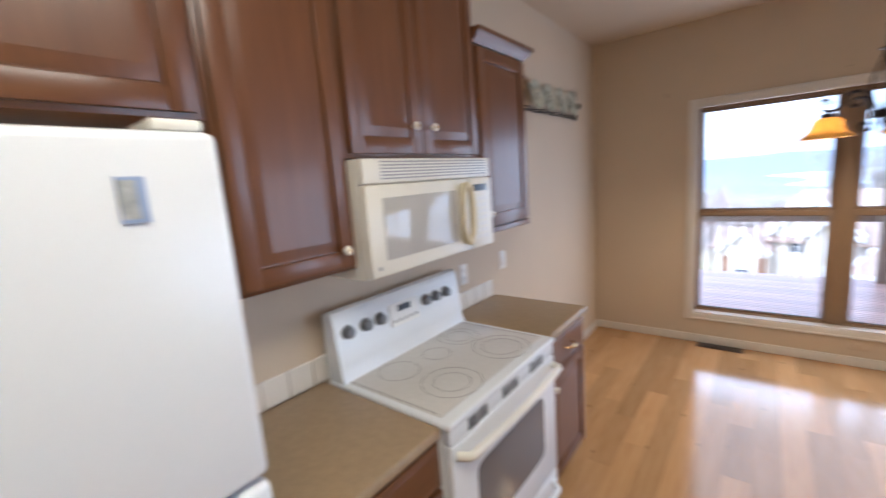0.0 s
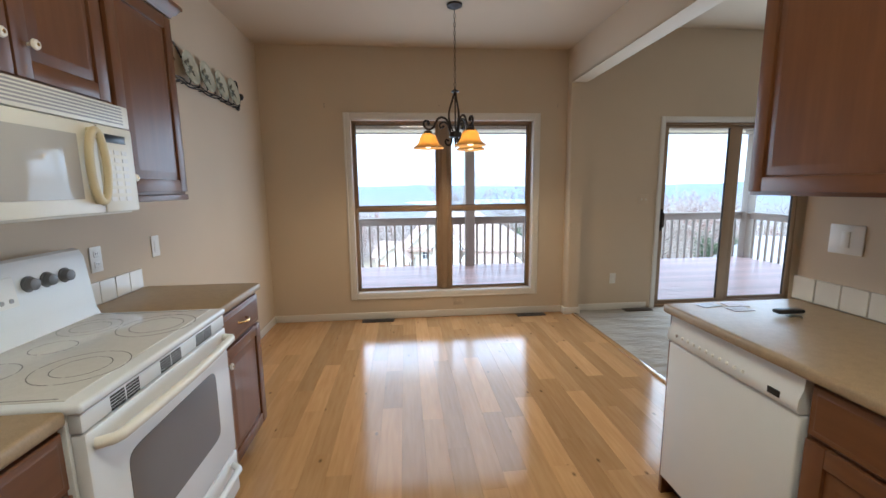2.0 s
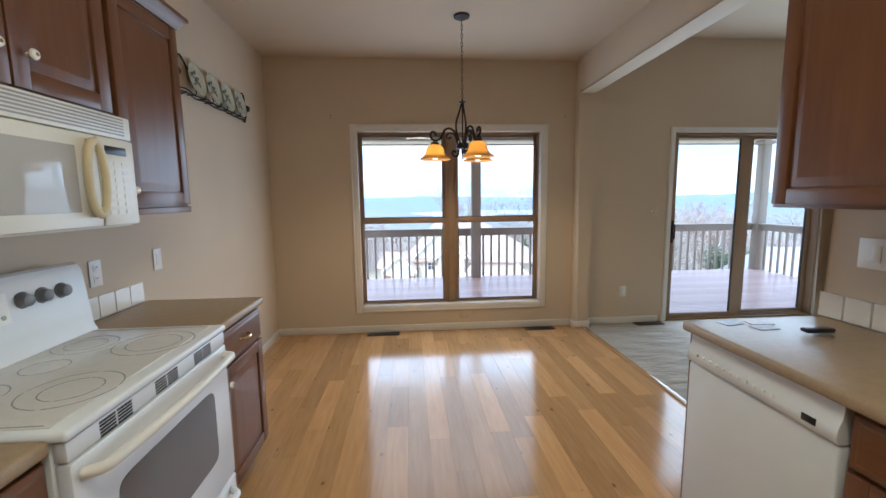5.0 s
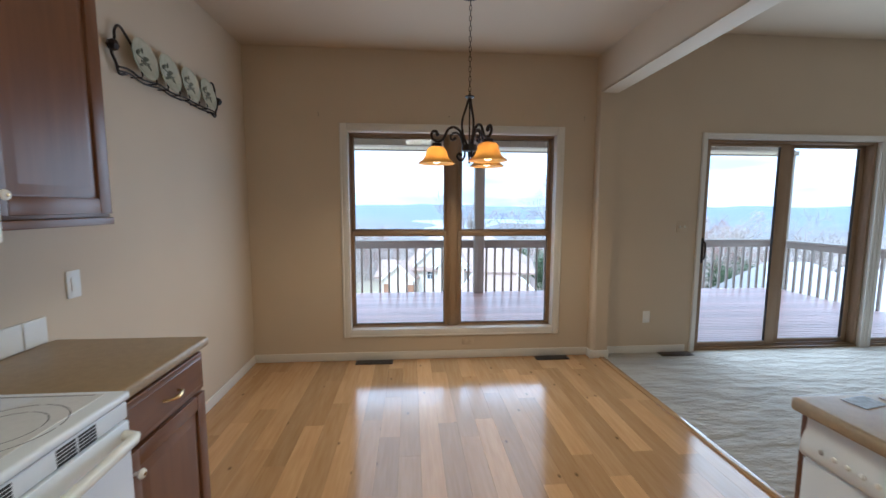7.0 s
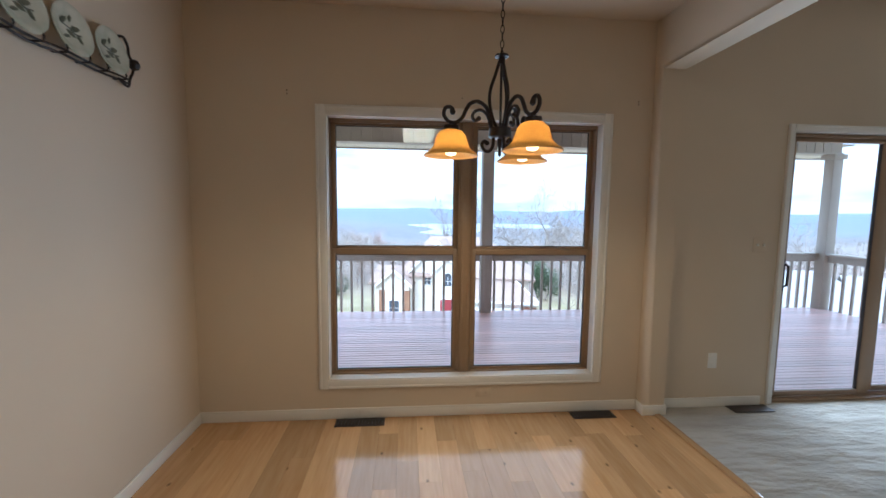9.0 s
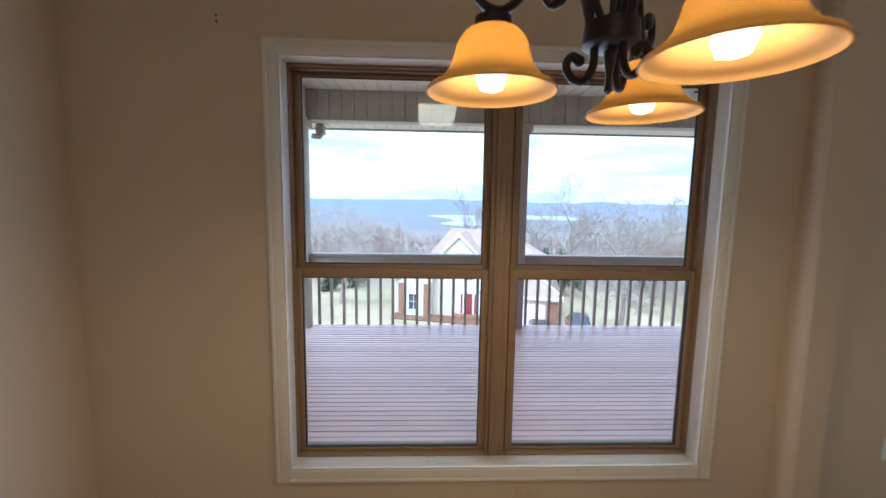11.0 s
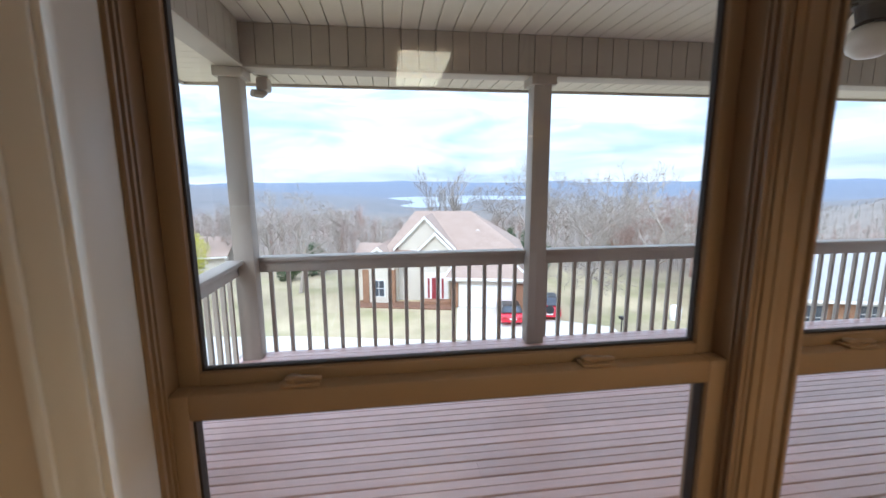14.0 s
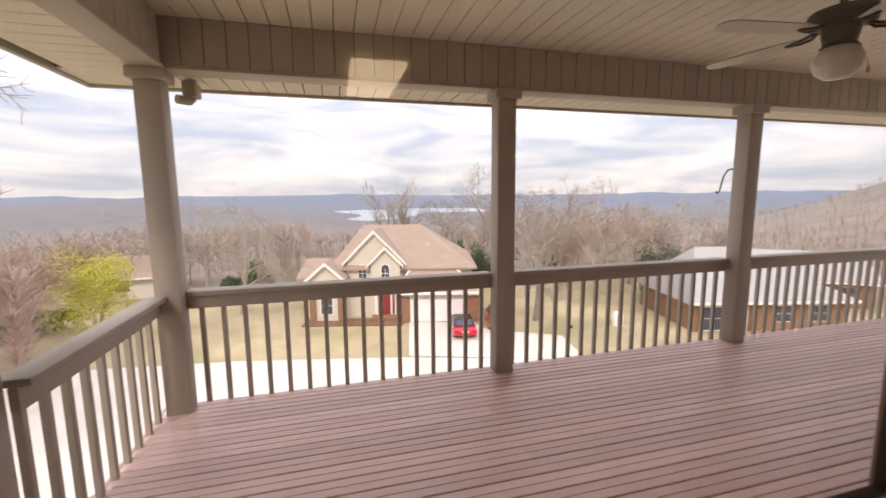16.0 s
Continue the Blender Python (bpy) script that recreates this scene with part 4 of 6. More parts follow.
mg = thing("fridge_magnet", (RFX, 0.379, 1.646), "small blue and grey card magnet on the refrigerator door", "magnet")
part("card", one_box(RFX + 0.0005, RFX + 0.003, 0.365, 0.394, 1.646, 1.701), material("blue_card", (0.30, 0.38, 0.58), 0.4, bump=0), mg)
part("picture", one_box(RFX + 0.003, RFX + 0.0036, 0.366, 0.384, 1.651, 1.697), material("grey_print", (0.42, 0.43, 0.42), 0.4, scale=60, var=0.5, bump=0), mg, "faded grey print")

# right run: dishwasher, cabinet, worktop, wall cabinets
RF = 1.585
worktop("worktop", 1.545, XR - 0.001, -0.9, 1.757, "tan speckled laminate worktop over the dishwasher")
dw = thing("dishwasher", (1.87, 1.42, 0), "white built-in dishwasher with push buttons", "dishwasher")
dy0, dy1 = 1.118, 1.722
part("tub", one_box(RF + 0.02, XR - 0.02, dy0, dy1, 0.10, 0.872), WHITE, dw)
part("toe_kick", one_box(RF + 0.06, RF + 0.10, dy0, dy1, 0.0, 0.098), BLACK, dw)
bm = bmesh.new()
box(bm, RF - 0.022, RF + 0.018, dy0 + 0.002, dy1 - 0.002, 0.105, 0.752, b=0.008, seg=3)
part("door", bm, WHITE, dw)
bm = bmesh.new()
loft(bm, [[(RF + 0.018, y, 0.757), (RF - 0.024, y, 0.757), (RF - 0.034, y, 0.772), (RF - 0.032, y, 0.80), (RF - 0.018, y, 0.835), (RF - 0.016, y, 0.868), (RF + 0.018, y, 0.868)] for y in (dy0 + 0.002, dy1 - 0.002)])
cp = part("control_panel", bm, WHITE, dw)
part("display", one_box(RF - 0.0345, RF - 0.028, 1.178, 1.222, 0.778, 0.800, b=0.001), BLACK, cp, "dark display")
for i in range(11):
    y = 1.660 - 0.034 * i
    bm = bmesh.new()
    lathe(bm, [(0.007, 0), (0.007, -0.004), (0.004, -0.006), (0, -0.006)], (RF - 0.0305, y, 0.798), 10, "x")
    part("button", bm, GREY if i == 0 else PLATE, cp)
bm = bmesh.new()
box(bm, RF - 0.004, XR - 0.002, 1.726, 1.748, 0.0, 0.873, b=0.002)
solo("end_panel", bm, CHERRY, "cherry end panel beside the dishwasher", "panel")
base_cabinet(0.50, 1.112, RF - 0.0, -1, XR, knob_y=0.86, label="cherry sink base cabinet with drawer front", doors=[(0.512, 0.80), (0.812, 1.10)])
base_cabinet(-0.9, 0.496, RF - 0.0, -1, XR, label="long cherry base cabinet beside the sink cabinet", doors=[(-0.888, -0.44), (-0.43, 0.02), (0.03, 0.484)])
wall_cabinet(0.95, 1.690, 1.385, 2.55, [(0.964, 1.676)], [None], x_wall=XR, xf=1.845, sign=-1, label="cherry wall cabinet with raised panel doors above the dishwasher")
sp = thing("backsplash", (XR, 1.0, 0.914), "single row of glazed white tiles on the kitchen wall", "tiles", kind="structure")
bm = bmesh.new()
box(bm, XR - 0.010, XR - 0.002, -0.0505, 0.0505, 0.9155, 1.020, b=0.003, seg=1)
pieces("tile", to_mesh("tile", bm, TILE), sp, [(0, 1.715 - 0.104 * i, 0) for i in range(12)])
part("grout_bed", one_box(XR - 0.006, XR - 0.0005, 0.50, 1.765, 0.9145, 1.018), GROUT, sp)
fob = thing("key_fob", (1.93, 1.54, 0.915), "black key remote with a steel key lying on the worktop", "key")
bm = bmesh.new()
box(bm, 1.875, 1.985, 1.520, 1.560, 0.921, 0.938, b=0.007)
part("remote", bm, BLACK, fob)
bm = bmesh.new()
box(bm, 1.905, 1.955, 1.505, 1.530, 0.9148, 0.9175, b=0.001)
lathe(bm, [(0.010, 0), (0.013, 0.0), (0.013, 0.003), (0.010, 0.003), (0.010, 0)], (1.935, 1.50, 0.916), 14)
part("key", bm, material("steel", (0.5, 0.5, 0.5), 0.3, metal=1, bump=0), fob)
for x, y, a, c in ((1.715, 1.70, 0.2, (0.35, 0.38, 0.45)), (1.83, 1.69, -0.1, (0.5, 0.42, 0.42)), (1.80, 1.63, 0.05, (0.42, 0.38, 0.44))):
    bm = bmesh.new()
    box(bm, -0.045, 0.045, -0.028, 0.028, 0, 0.0015)
    bmesh.ops.rotate(bm, verts=bm.verts, matrix=Matrix.Rotation(a, 3, "Z"))
    bmesh.ops.translate(bm, verts=bm.verts, vec=(x, y, 0.9143))
    solo("business_card", bm, material("printed_card", c, 0.4, var=0.4, scale=80, bump=0), "small printed card lying on the worktop", "card", group="cards on the worktop")

# fluorescent ceiling box
fl = thing("ceiling_light", (0.62, 0.42, ZC), "lit fluorescent ceiling box with an acrylic diffuser", "ceiling light")
part("frame", one_box(0.38, 0.86, -0.19, 1.03, ZC - 0.02, ZC - 0.001, b=0.004), TRIM, fl)
part("diffuser", one_box(0.36, 0.88, -0.20, 1.04, ZC - 0.075, ZC - 0.0205, b=0.012), glow("lit_acrylic", (1.0, 0.86, 0.60), LAMP_FLUO), fl)


# floor registers
for x0, x1, y in ((-0.07, 0.275, 4.428), (1.64, 1.965, 4.426)):
    v = thing("floor_register", ((x0 + x1) / 2, y, 0.0), "dark bronze floor register by the window wall", "vent", "floor registers")
    part("frame", one_box(x0, x1, y - 0.055, y + 0.055, 0.0015, 0.005, b=0.001), VENTM, v)
    for i in range(14):
        xx = x0 + 0.02 + (x1 - x0 - 0.04) * i / 13
        part("louvre", one_box(xx - 0.004, xx + 0.004, y - 0.04, y + 0.04, 0.005, 0.0085), BLACK, v)
v = thing("floor_register", (3.06, 4.42, 0.01), "dark floor register in the carpet", "vent", "floor registers")
part("frame", one_box(2.90, 3.22, 4.37, 4.475, 0.0085, 0.0135, b=0.001), VENTM, v)

# screw holes left by a curtain rod
for x, z in ((-0.367, 2.255), (-0.367, 2.278), (0.80, 2.268), (2.07, 2.266), (2.07, 2.288)):
    bm = bmesh.new()
    lathe(bm, [(0.0045, 0), (0.0045, -0.002), (0, -0.002)], (x, YW - 0.0003, z), 8, "y")
    solo("wall_anchor", bm, BLACK, "small dark screw anchor from a removed curtain rod", "anchor", group="curtain rod anchors")

# plate rack on the wall
rack = thing("plate_rack", (XL, 3.42, 2.2), "dark wrought iron wall rack holding four painted plates", "plate rack")
PATTERN = material("painted_plate", (0.60, 0.57, 0.46), 0.2, second=(0.42, 0.43, 0.32), scale=14, contrast=0.4, bump=0)
MOTIF = material("plate_motif", (0.06, 0.07, 0.045), 0.3, second=(0.15, 0.14, 0.09), scale=40, bump=0)
bm = bmesh.new()
ry = [2.92, 3.20, 3.47, 3.72, 3.90]
for z in (2.115, 2.135):
    tube(bm, [(XL + 0.028 + 0.008 * math.sin(i * 1.3), 2.90 + 0.05 * i, z + 0.006 * math.sin(i * 1.1)) for i in range(21)], 0.005, 6)
for y, s in ((2.90, -1), (3.92, 1)):
    tube(bm, bend([(XL + 0.02, y - s * 0.13, 2.275), (XL + 0.02, y - s * 0.07, 2.325), (XL + 0.022, y - s * 0.03, 2.338), (XL + 0.022, y, 2.305), (XL + 0.022, y + s * 0.004, 2.265), (XL + 0.022, y + s * 0.03, 2.235), (XL + 0.022, y + s * 0.03, 2.19), (XL + 0.022, y + s * 0.004, 2.15), (XL + 0.022, y - s * 0.015, 2.105), (XL + 0.022, y - s * 0.08, 2.125)]), 0.0065, 6)
    lathe(bm, [(0, -0.03), (0.02, -0.02), (0.028, 0), (0.02, 0.02), (0, 0.03)], (XL + 0.03, y + s * 0.03, 2.225), 8)
for i in range(4):
    y = 3.085 + 0.228 * i
    for d in (-0.06, 0.06):
        tube(bm, [(XL + 0.004, y + d, 2.118), (XL + 0.06, y + d, 2.118), (XL + 0.066, y + d, 2.135), (XL + 0.06, y + d, 2.15)], 0.004, 6)
part("frame", bm, IRON, rack)
for i in range(4):
    y = 3.085 + 0.228 * i
    pl = thing("decorative_plate", (XL + 0.035, y, 2.125), "cream plate with a dark green painted figure, standing in the rack", "plate", "plates in the rack")
    bm = bmesh.new()
    lathe(bm, [(0, 0.0), (0.066, 0.0), (0.072, 0.006), (0.103, 0.015), (0.106, 0.019), (0.101, 0.020), (0.072, 0.010), (0.064, 0.006), (0, 0.006)], (0, 0, 0), 32, "x")
    mo = bmesh.new()
    tube(mo, bend([(0.0075, -0.045, 0.012), (0.0075, -0.01, 0.002), (0.0075, 0.02, -0.012), (0.0085, 0.05, -0.008)]), 0.003, 5)
    for dy, dz, ang, ln in ((-0.035, 0.028, 0.7, 0.026), (-0.005, -0.018, -0.4, 0.024), (0.022, 0.010, 0.3, 0.030), (0.038, -0.026, -0.9, 0.022), (-0.03, -0.036, 0.2, 0.018), (0.004, 0.046, 1.2, 0.018)):
        ca, sa = math.cos(ang), math.sin(ang)
        leaf = [(-ln, 0), (-ln * 0.3, ln * 0.42), (ln * 0.5, ln * 0.30), (ln, 0), (ln * 0.5, -ln * 0.30), (-ln * 0.3, -ln * 0.42)]
        loft(mo, [[(x, dy + ca * u - sa * v, dz + sa * u + ca * v) for u, v in leaf] for x in (0.0062, 0.0085)])
    for m in (bm, mo):
        bmesh.ops.rotate(m, verts=m.verts, matrix=Matrix.Rotation(radians(-9), 3, "Y"))
        bmesh.ops.translate(m, verts=m.verts, vec=(XL + 0.032, y, 2.228))
    dish = part("dish", bm, PATTERN, pl)
    part("motif", mo, MOTIF, dish, "dark green painted sprig")

# chandelier
CX, CY = 0.845, 3.500
ch = thing("chandelier", (CX, CY, ZC), "bronzed iron three-arm chandelier with lit amber glass shades", "chandelier")
bm = bmesh.new()
lathe(bm, [(0, ZC - 0.001), (0.062, ZC - 0.001), (0.060, ZC - 0.015), (0.035, ZC - 0.026), (0.012, ZC - 0.036), (0, ZC - 0.036)], (CX, CY, 0), 24)
part("canopy", bm, IRON, ch)
z, k = ZC - 0.036, 0
while z > 2.21:
    bm = bmesh.new()
    lk = []
    for i in range(13):
        a = 2 * math.pi * i / 12
        u, w = 0.008 * math.cos(a), 0.019 * math.sin(a)
        lk.append((CX + (u if k % 2 else 0), CY + (0 if k % 2 else u), z - 0.017 + w))
    tube(bm, lk, 0.0022, 5, closed=False)
    part("chain_link", bm, IRON, ch)
    z, k = z - 0.032, k + 1
bm = bmesh.new()
lathe(bm, [(0, 2.215), (0.006, 2.213), (0.008, 2.20), (0.030, 2.192), (0.032, 2.184), (0.014, 2.178), (0.016, 2.15), (0, 2.15)], (CX, CY, 0), 16)
part("top_cup", bm, IRON, ch)
bm = bmesh.new()
lathe(bm, [(0.0, 1.875), (0.05, 1.872), (0.052, 1.835), (0.046, 1.83), (0.0, 1.828)], (CX, CY, 0), 24)
lathe(bm, [(0, 1.83), (0.012, 1.825), (0.010, 1.80), (0.006, 1.78), (0.008, 1.752), (0, 1.745)], (CX, CY, 0), 12)
part("hub", bm, IRON, ch)
part_rod = bmesh.new()
tube(part_rod, [(CX, CY, 2.16), (CX, CY, 1.87)], 0.006, 8)
part("stem", part_rod, IRON, ch)
AMBER = bpy.data.materials.new("amber_glass")
AMBER.use_nodes = True
an, al = AMBER.node_tree.nodes, AMBER.node_tree.links
ab = an["Principled BSDF"]
ab.inputs["Base Color"].default_value, ab.inputs["Roughness"].default_value = (0.55, 0.31, 0.11, 1), 0.35
at_, am = an.new("ShaderNodeBsdfTranslucent"), an.new("ShaderNodeMixShader")
ano, arp = an.new("ShaderNodeTexNoise"), an.new("ShaderNodeValToRGB")
ano.inputs["Scale"].default_value = 18
arp.color_ramp.elements[0].color, arp.color_ramp.elements[1].color = (0.27, 0.185, 0.066, 1), (0.33, 0.24, 0.105, 1)
al.new(ano.outputs["Fac"], arp.inputs["Fac"])
al.new(arp.outputs["Color"], at_.inputs["Color"])
am.inputs[0].default_value = 0.75
al.new(ab.outputs[0], am.inputs[1])
al.new(at_.outputs[0], am.inputs[2])
al.new(am.outputs[0], an["Material Output"].inputs["Surface"])


def bend_profile(pairs):
    return [(v.x, v.y) for v in bend([(r, h, 0) for r, h in pairs], 3)]


BULB = glow("lit_bulb", (1.0, 0.78, 0.46), 1.9)
for ang in (178, -66, 47):
    ca, sa = math.cos(radians(ang)), math.sin(radians(ang))

    def at(r, h):
        return (CX + ca * r, CY + sa * r, h)

    bm = bmesh.new()
    bar(bm, [at(0.010, 2.165), at(0.026, 2.11), at(0.048, 2.04), at(0.050, 1.98), at(0.036, 1.92), at(0.018, 1.875), at(0.012, 1.85)], 0.0075)
    part("cage_bar", bm, IRON, ch)
    bm = bmesh.new()
    bar(bm, [at(0.040, 1.86), at(0.047, 1.92), at(0.068, 1.966), at(0.104, 1.988), at(0.138, 1.978), at(0.158, 1.948), at(0.174, 1.915), at(0.205, 1.894), at(0.238, 1.902), at(0.256, 1.930), at(0.248, 1.958), at(0.224, 1.960), at(0.216, 1.940)], 0.0088, 0.013)
    bar(bm, [at(0.044, 1.88), at(0.058, 1.925), at(0.084, 1.950), at(0.114, 1.946), at(0.128, 1.924), at(0.116, 1.904), at(0.098, 1.914)], 0.0072, 0.011)
    arm = part("arm", bm, IRON, ch, "scrolled iron arm")
    bm = bmesh.new()
    bar(bm, [at(0.030, 1.835), at(0.032, 1.795), at(0.048, 1.770), at(0.070, 1.774), at(0.082, 1.797), at(0.072, 1.814), at(0.058, 1.806)], 0.0078, 0.011)
    part("lower_scroll", bm, IRON, arm)
    bm = bmesh.new()
    lathe(bm, [(0, 1.90), (0.010, 1.898), (0.012, 1.886), (0.034, 1.880), (0.036, 1.858), (0, 1.856)], at(0.222, 0), 16)
    part("socket_cup", bm, IRON, arm)
    bm = bmesh.new()
    prof = bend_profile([(0.030, 1.862), (0.050, 1.854), (0.065, 1.835), (0.073, 1.808), (0.082, 1.786), (0.100, 1.766), (0.119, 1.754), (0.125, 1.745)])
    lathe(bm, prof + [(r - 0.004, h - 0.001) for r, h in reversed(prof)], at(0.222, 0), 36)
    part("shade", bm, AMBER, arm, "amber alabaster glass bell shade")
    bm = bmesh.new()
    lathe(bm, [(0, 1.855), (0.013, 1.852), (0.014, 1.825), (0.028, 1.79), (0.030, 1.772), (0.022, 1.752), (0, 1.745)], at(0.222, 0), 16)
    bulb = part("bulb", bm, BULB, arm, "lit frosted bulb")
    lamp = bpy.data.lights.new("bulb_light", "POINT")
    lamp.energy, lamp.color, lamp.shadow_soft_size = LAMP_BULB, (1.0, 0.71, 0.39), 0.034
    lo = new("bulb_light", lamp)
    lo.location = at(0.222, 1.79)
    bulb.visible_shadow = False

# ---- outdoors ----
GZ = -9.8
rnd = random.Random(7)


def smooth(a, b, v):
    t = min(1.0, max(0.0, (v - a) / (b - a)))
    return t * t * (3 - 2 * t)


def terrain(az, d):
    """Height of the land by bearing (degrees to the right of +y) and distance."""
    x, y = d * math.sin(radians(az)), d * math.cos(radians(az))
    h = GZ - 48 * smooth(58, 520, d) - 30 * smooth(400, 1250, d)
    n = noise.fractal(Vector((x * 0.0016, y * 0.0016, 0.3)), 1.0, 2.0, 5)
    h += n * 26 * smooth(120, 1100, d)
    lake = smooth(-5, 7, az) * (1 - smooth(17, 24, az)) * smooth(1250 + 35 * max(0.0, az), 1500 + 35 * max(0.0, az), d) * (1 - smooth(3300, 3700, d))
    inlet = smooth(-24, -20, az) * (1 - smooth(-14, -9, az)) * smooth(650, 700, d) * (1 - smooth(820, 900, d))
    h -= 23 * lake + 30 * inlet
    far = smooth(3000, 4400, d)
    h += far * (93 + 7 * noise.noise(Vector((az * 0.13, 0.2, 5.0))) + 6 * noise.noise(Vector((az * 0.5, 1.2, 5.0))))
    h += 62 * math.exp(-((az + 24) / 17) ** 2) * smooth(900, 1900, d) * (1 - far)
    h += 128 * math.exp(-((az - 82) / 26) ** 2) * smooth(110, 520, d) * (1 - smooth(1200, 2600, d))
    return h


me = bpy.data.meshes.new("ground")
azs = list(np.linspace(-60, 95, 156)) + list(np.linspace(100, 295, 40))
ds = [0.0, 12, 24, 36, 48, 58] + [58 * (4600 / 58) ** (i / 64) for i in range(1, 65)]
vs, fs = [(0, 0, GZ)], []
for d in ds[1:]:
    for a in azs:
        vs.append((d * math.sin(radians(a)), d * math.cos(radians(a)), terrain(a, d)))
na = len(azs)
for j in range(na):
    fs.append((0, 1 + (j + 1) % na, 1 + j))
for i in range(len(ds) - 2):
    for j in range(na):
        a, b2 = 1 + i * na, 1 + (i + 1) * na
        fs.append((a + j, a + (j + 1) % na, b2 + (j + 1) % na, b2 + j))
me.from_pydata(vs, [], fs)
me.shade_smooth()
GROUND = bpy.data.materials.new("lawn_woodland_and_haze")
GROUND.use_nodes = True
gn, gl = GROUND.node_tree.nodes, GROUND.node_tree.links
gb = gn["Principled BSDF"]
gb.inputs["Roughness"].default_value = 0.95
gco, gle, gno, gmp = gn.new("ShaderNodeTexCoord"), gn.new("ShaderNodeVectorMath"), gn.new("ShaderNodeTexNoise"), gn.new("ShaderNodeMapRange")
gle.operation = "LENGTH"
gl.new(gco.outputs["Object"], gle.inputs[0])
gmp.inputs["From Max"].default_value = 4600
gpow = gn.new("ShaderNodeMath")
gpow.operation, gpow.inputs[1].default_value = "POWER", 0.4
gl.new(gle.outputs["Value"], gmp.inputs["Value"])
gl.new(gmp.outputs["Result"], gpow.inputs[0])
# Colour by distance; the last stop paints blue haze into the farthest hills.
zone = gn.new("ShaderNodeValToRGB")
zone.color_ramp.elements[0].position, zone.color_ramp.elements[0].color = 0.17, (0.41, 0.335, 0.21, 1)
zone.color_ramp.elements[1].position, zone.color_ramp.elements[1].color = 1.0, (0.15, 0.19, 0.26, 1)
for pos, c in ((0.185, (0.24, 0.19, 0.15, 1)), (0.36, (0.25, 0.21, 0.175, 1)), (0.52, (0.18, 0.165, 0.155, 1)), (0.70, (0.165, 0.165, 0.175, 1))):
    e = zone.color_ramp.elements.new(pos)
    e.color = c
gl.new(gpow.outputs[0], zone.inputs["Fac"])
gno.inputs["Scale"].default_value, gno.inputs["Detail"].default_value, gno.inputs["Roughness"].default_value = 0.05, 12, 0.75
gl.new(gco.outputs["Object"], gno.inputs["Vector"])
gr2, gmx = gn.new("ShaderNodeMapRange"), gn.new("ShaderNodeMix")
gr2.inputs["From Min"].default_value, gr2.inputs["From Max"].default_value = 0.3, 0.7
gr2.inputs["To Min"].default_value, gr2.inputs["To Max"].default_value = 0.62, 1.35
gl.new(gno.outputs["Fac"], gr2.inputs["Value"])
gmx.data_type, gmx.blend_type = "RGBA", "MULTIPLY"
gmx.inputs["Factor"].default_value = 1.0
patch, pr1, pr2, pmul, pmix = gn.new("ShaderNodeTexNoise"), gn.new("ShaderNodeMapRange"), gn.new("ShaderNodeMapRange"), gn.new("ShaderNodeMath"), gn.new("ShaderNodeMix")
patch.inputs["Scale"].default_value, patch.inputs["Detail"].default_value = 0.22, 9
gl.new(gco.outputs["Object"], patch.inputs["Vector"])
pr1.inputs["From Min"].default_value, pr1.inputs["From Max"].default_value = 0.47, 0.66
gl.new(patch.outputs["Fac"], pr1.inputs["Value"])
pr2.inputs["From Min"].default_value, pr2.inputs["From Max"].default_value = 0.18, 0.168
gl.new(gpow.outputs[0], pr2.inputs["Value"])
pmul.operation = "MULTIPLY"
gl.new(pr1.outputs["Result"], pmul.inputs[0])
gl.new(pr2.outputs["Result"], pmul.inputs[1])
pmix.data_type = "RGBA"
gl.new(pmul.outputs[0], pmix.inputs["Factor"])
gl.new(zone.outputs["Color"], pmix.inputs["A"])
pmix.inputs["B"].default_value = (0.31, 0.28, 0.145, 1)
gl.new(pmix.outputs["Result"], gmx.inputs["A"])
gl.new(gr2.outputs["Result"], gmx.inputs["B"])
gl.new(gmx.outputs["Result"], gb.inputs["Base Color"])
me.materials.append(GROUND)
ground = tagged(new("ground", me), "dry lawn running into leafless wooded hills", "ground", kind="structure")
bm = bmesh.new()
lp = [(-900, 500), (1600, 500), (2200, 4200), (-900, 4200)]
bm.faces.new([bm.verts.new((x, y, -101)) for x, y in lp])
WATER = material("lake_water", (0.30, 0.36, 0.42), 0.3, var=0.05, scale=0.02, bump=0.1, bump_scale=0.2)
solo("water", bm, WATER, "distant pale grey lake between the hills", "lake", "structure")

CONCRETE = material("concrete", (0.62, 0.58, 0.52), 0.9, var=0.12, scale=0.6, bump=0.2, bump_scale=12)


def sheet(name, pts, z, mat, label, category):
    bm = bmesh.new()
    loft(bm, [[(x, y, z - 0.3) for x, y in pts], [(x, y, z) for x, y in pts]])
    return solo(name, bm, mat, label, category, "structure")


sheet("road", [(-60, 37.5), (-20, 36.0), (-6.5, 34.2), (4.5, 31.7), (13.7, 28.8), (26, 23.5), (26, 16.5), (12, 22.0), (4, 24.8), (-5, 26.0), (-10, 21.0), (-16, 14.5), (-30, 9.5), (-60, 8.0)], GZ + 0.05, CONCRETE, "pale concrete street below the house", "road")
sheet("driveway", [(4.9, 31.9), (6.3, 39.5), (11.6, 38.1), (12.4, 35.5), (17.5, 32.5), (16.6, 27.8), (13.4, 28.8)], GZ + 0.09, CONCRETE, "pale concrete driveway up to the garage", "driveway")
MULCH = material("mulch", (0.20, 0.105, 0.065), 0.95, var=0.4, scale=3, bump=0.5, bump_scale=9)
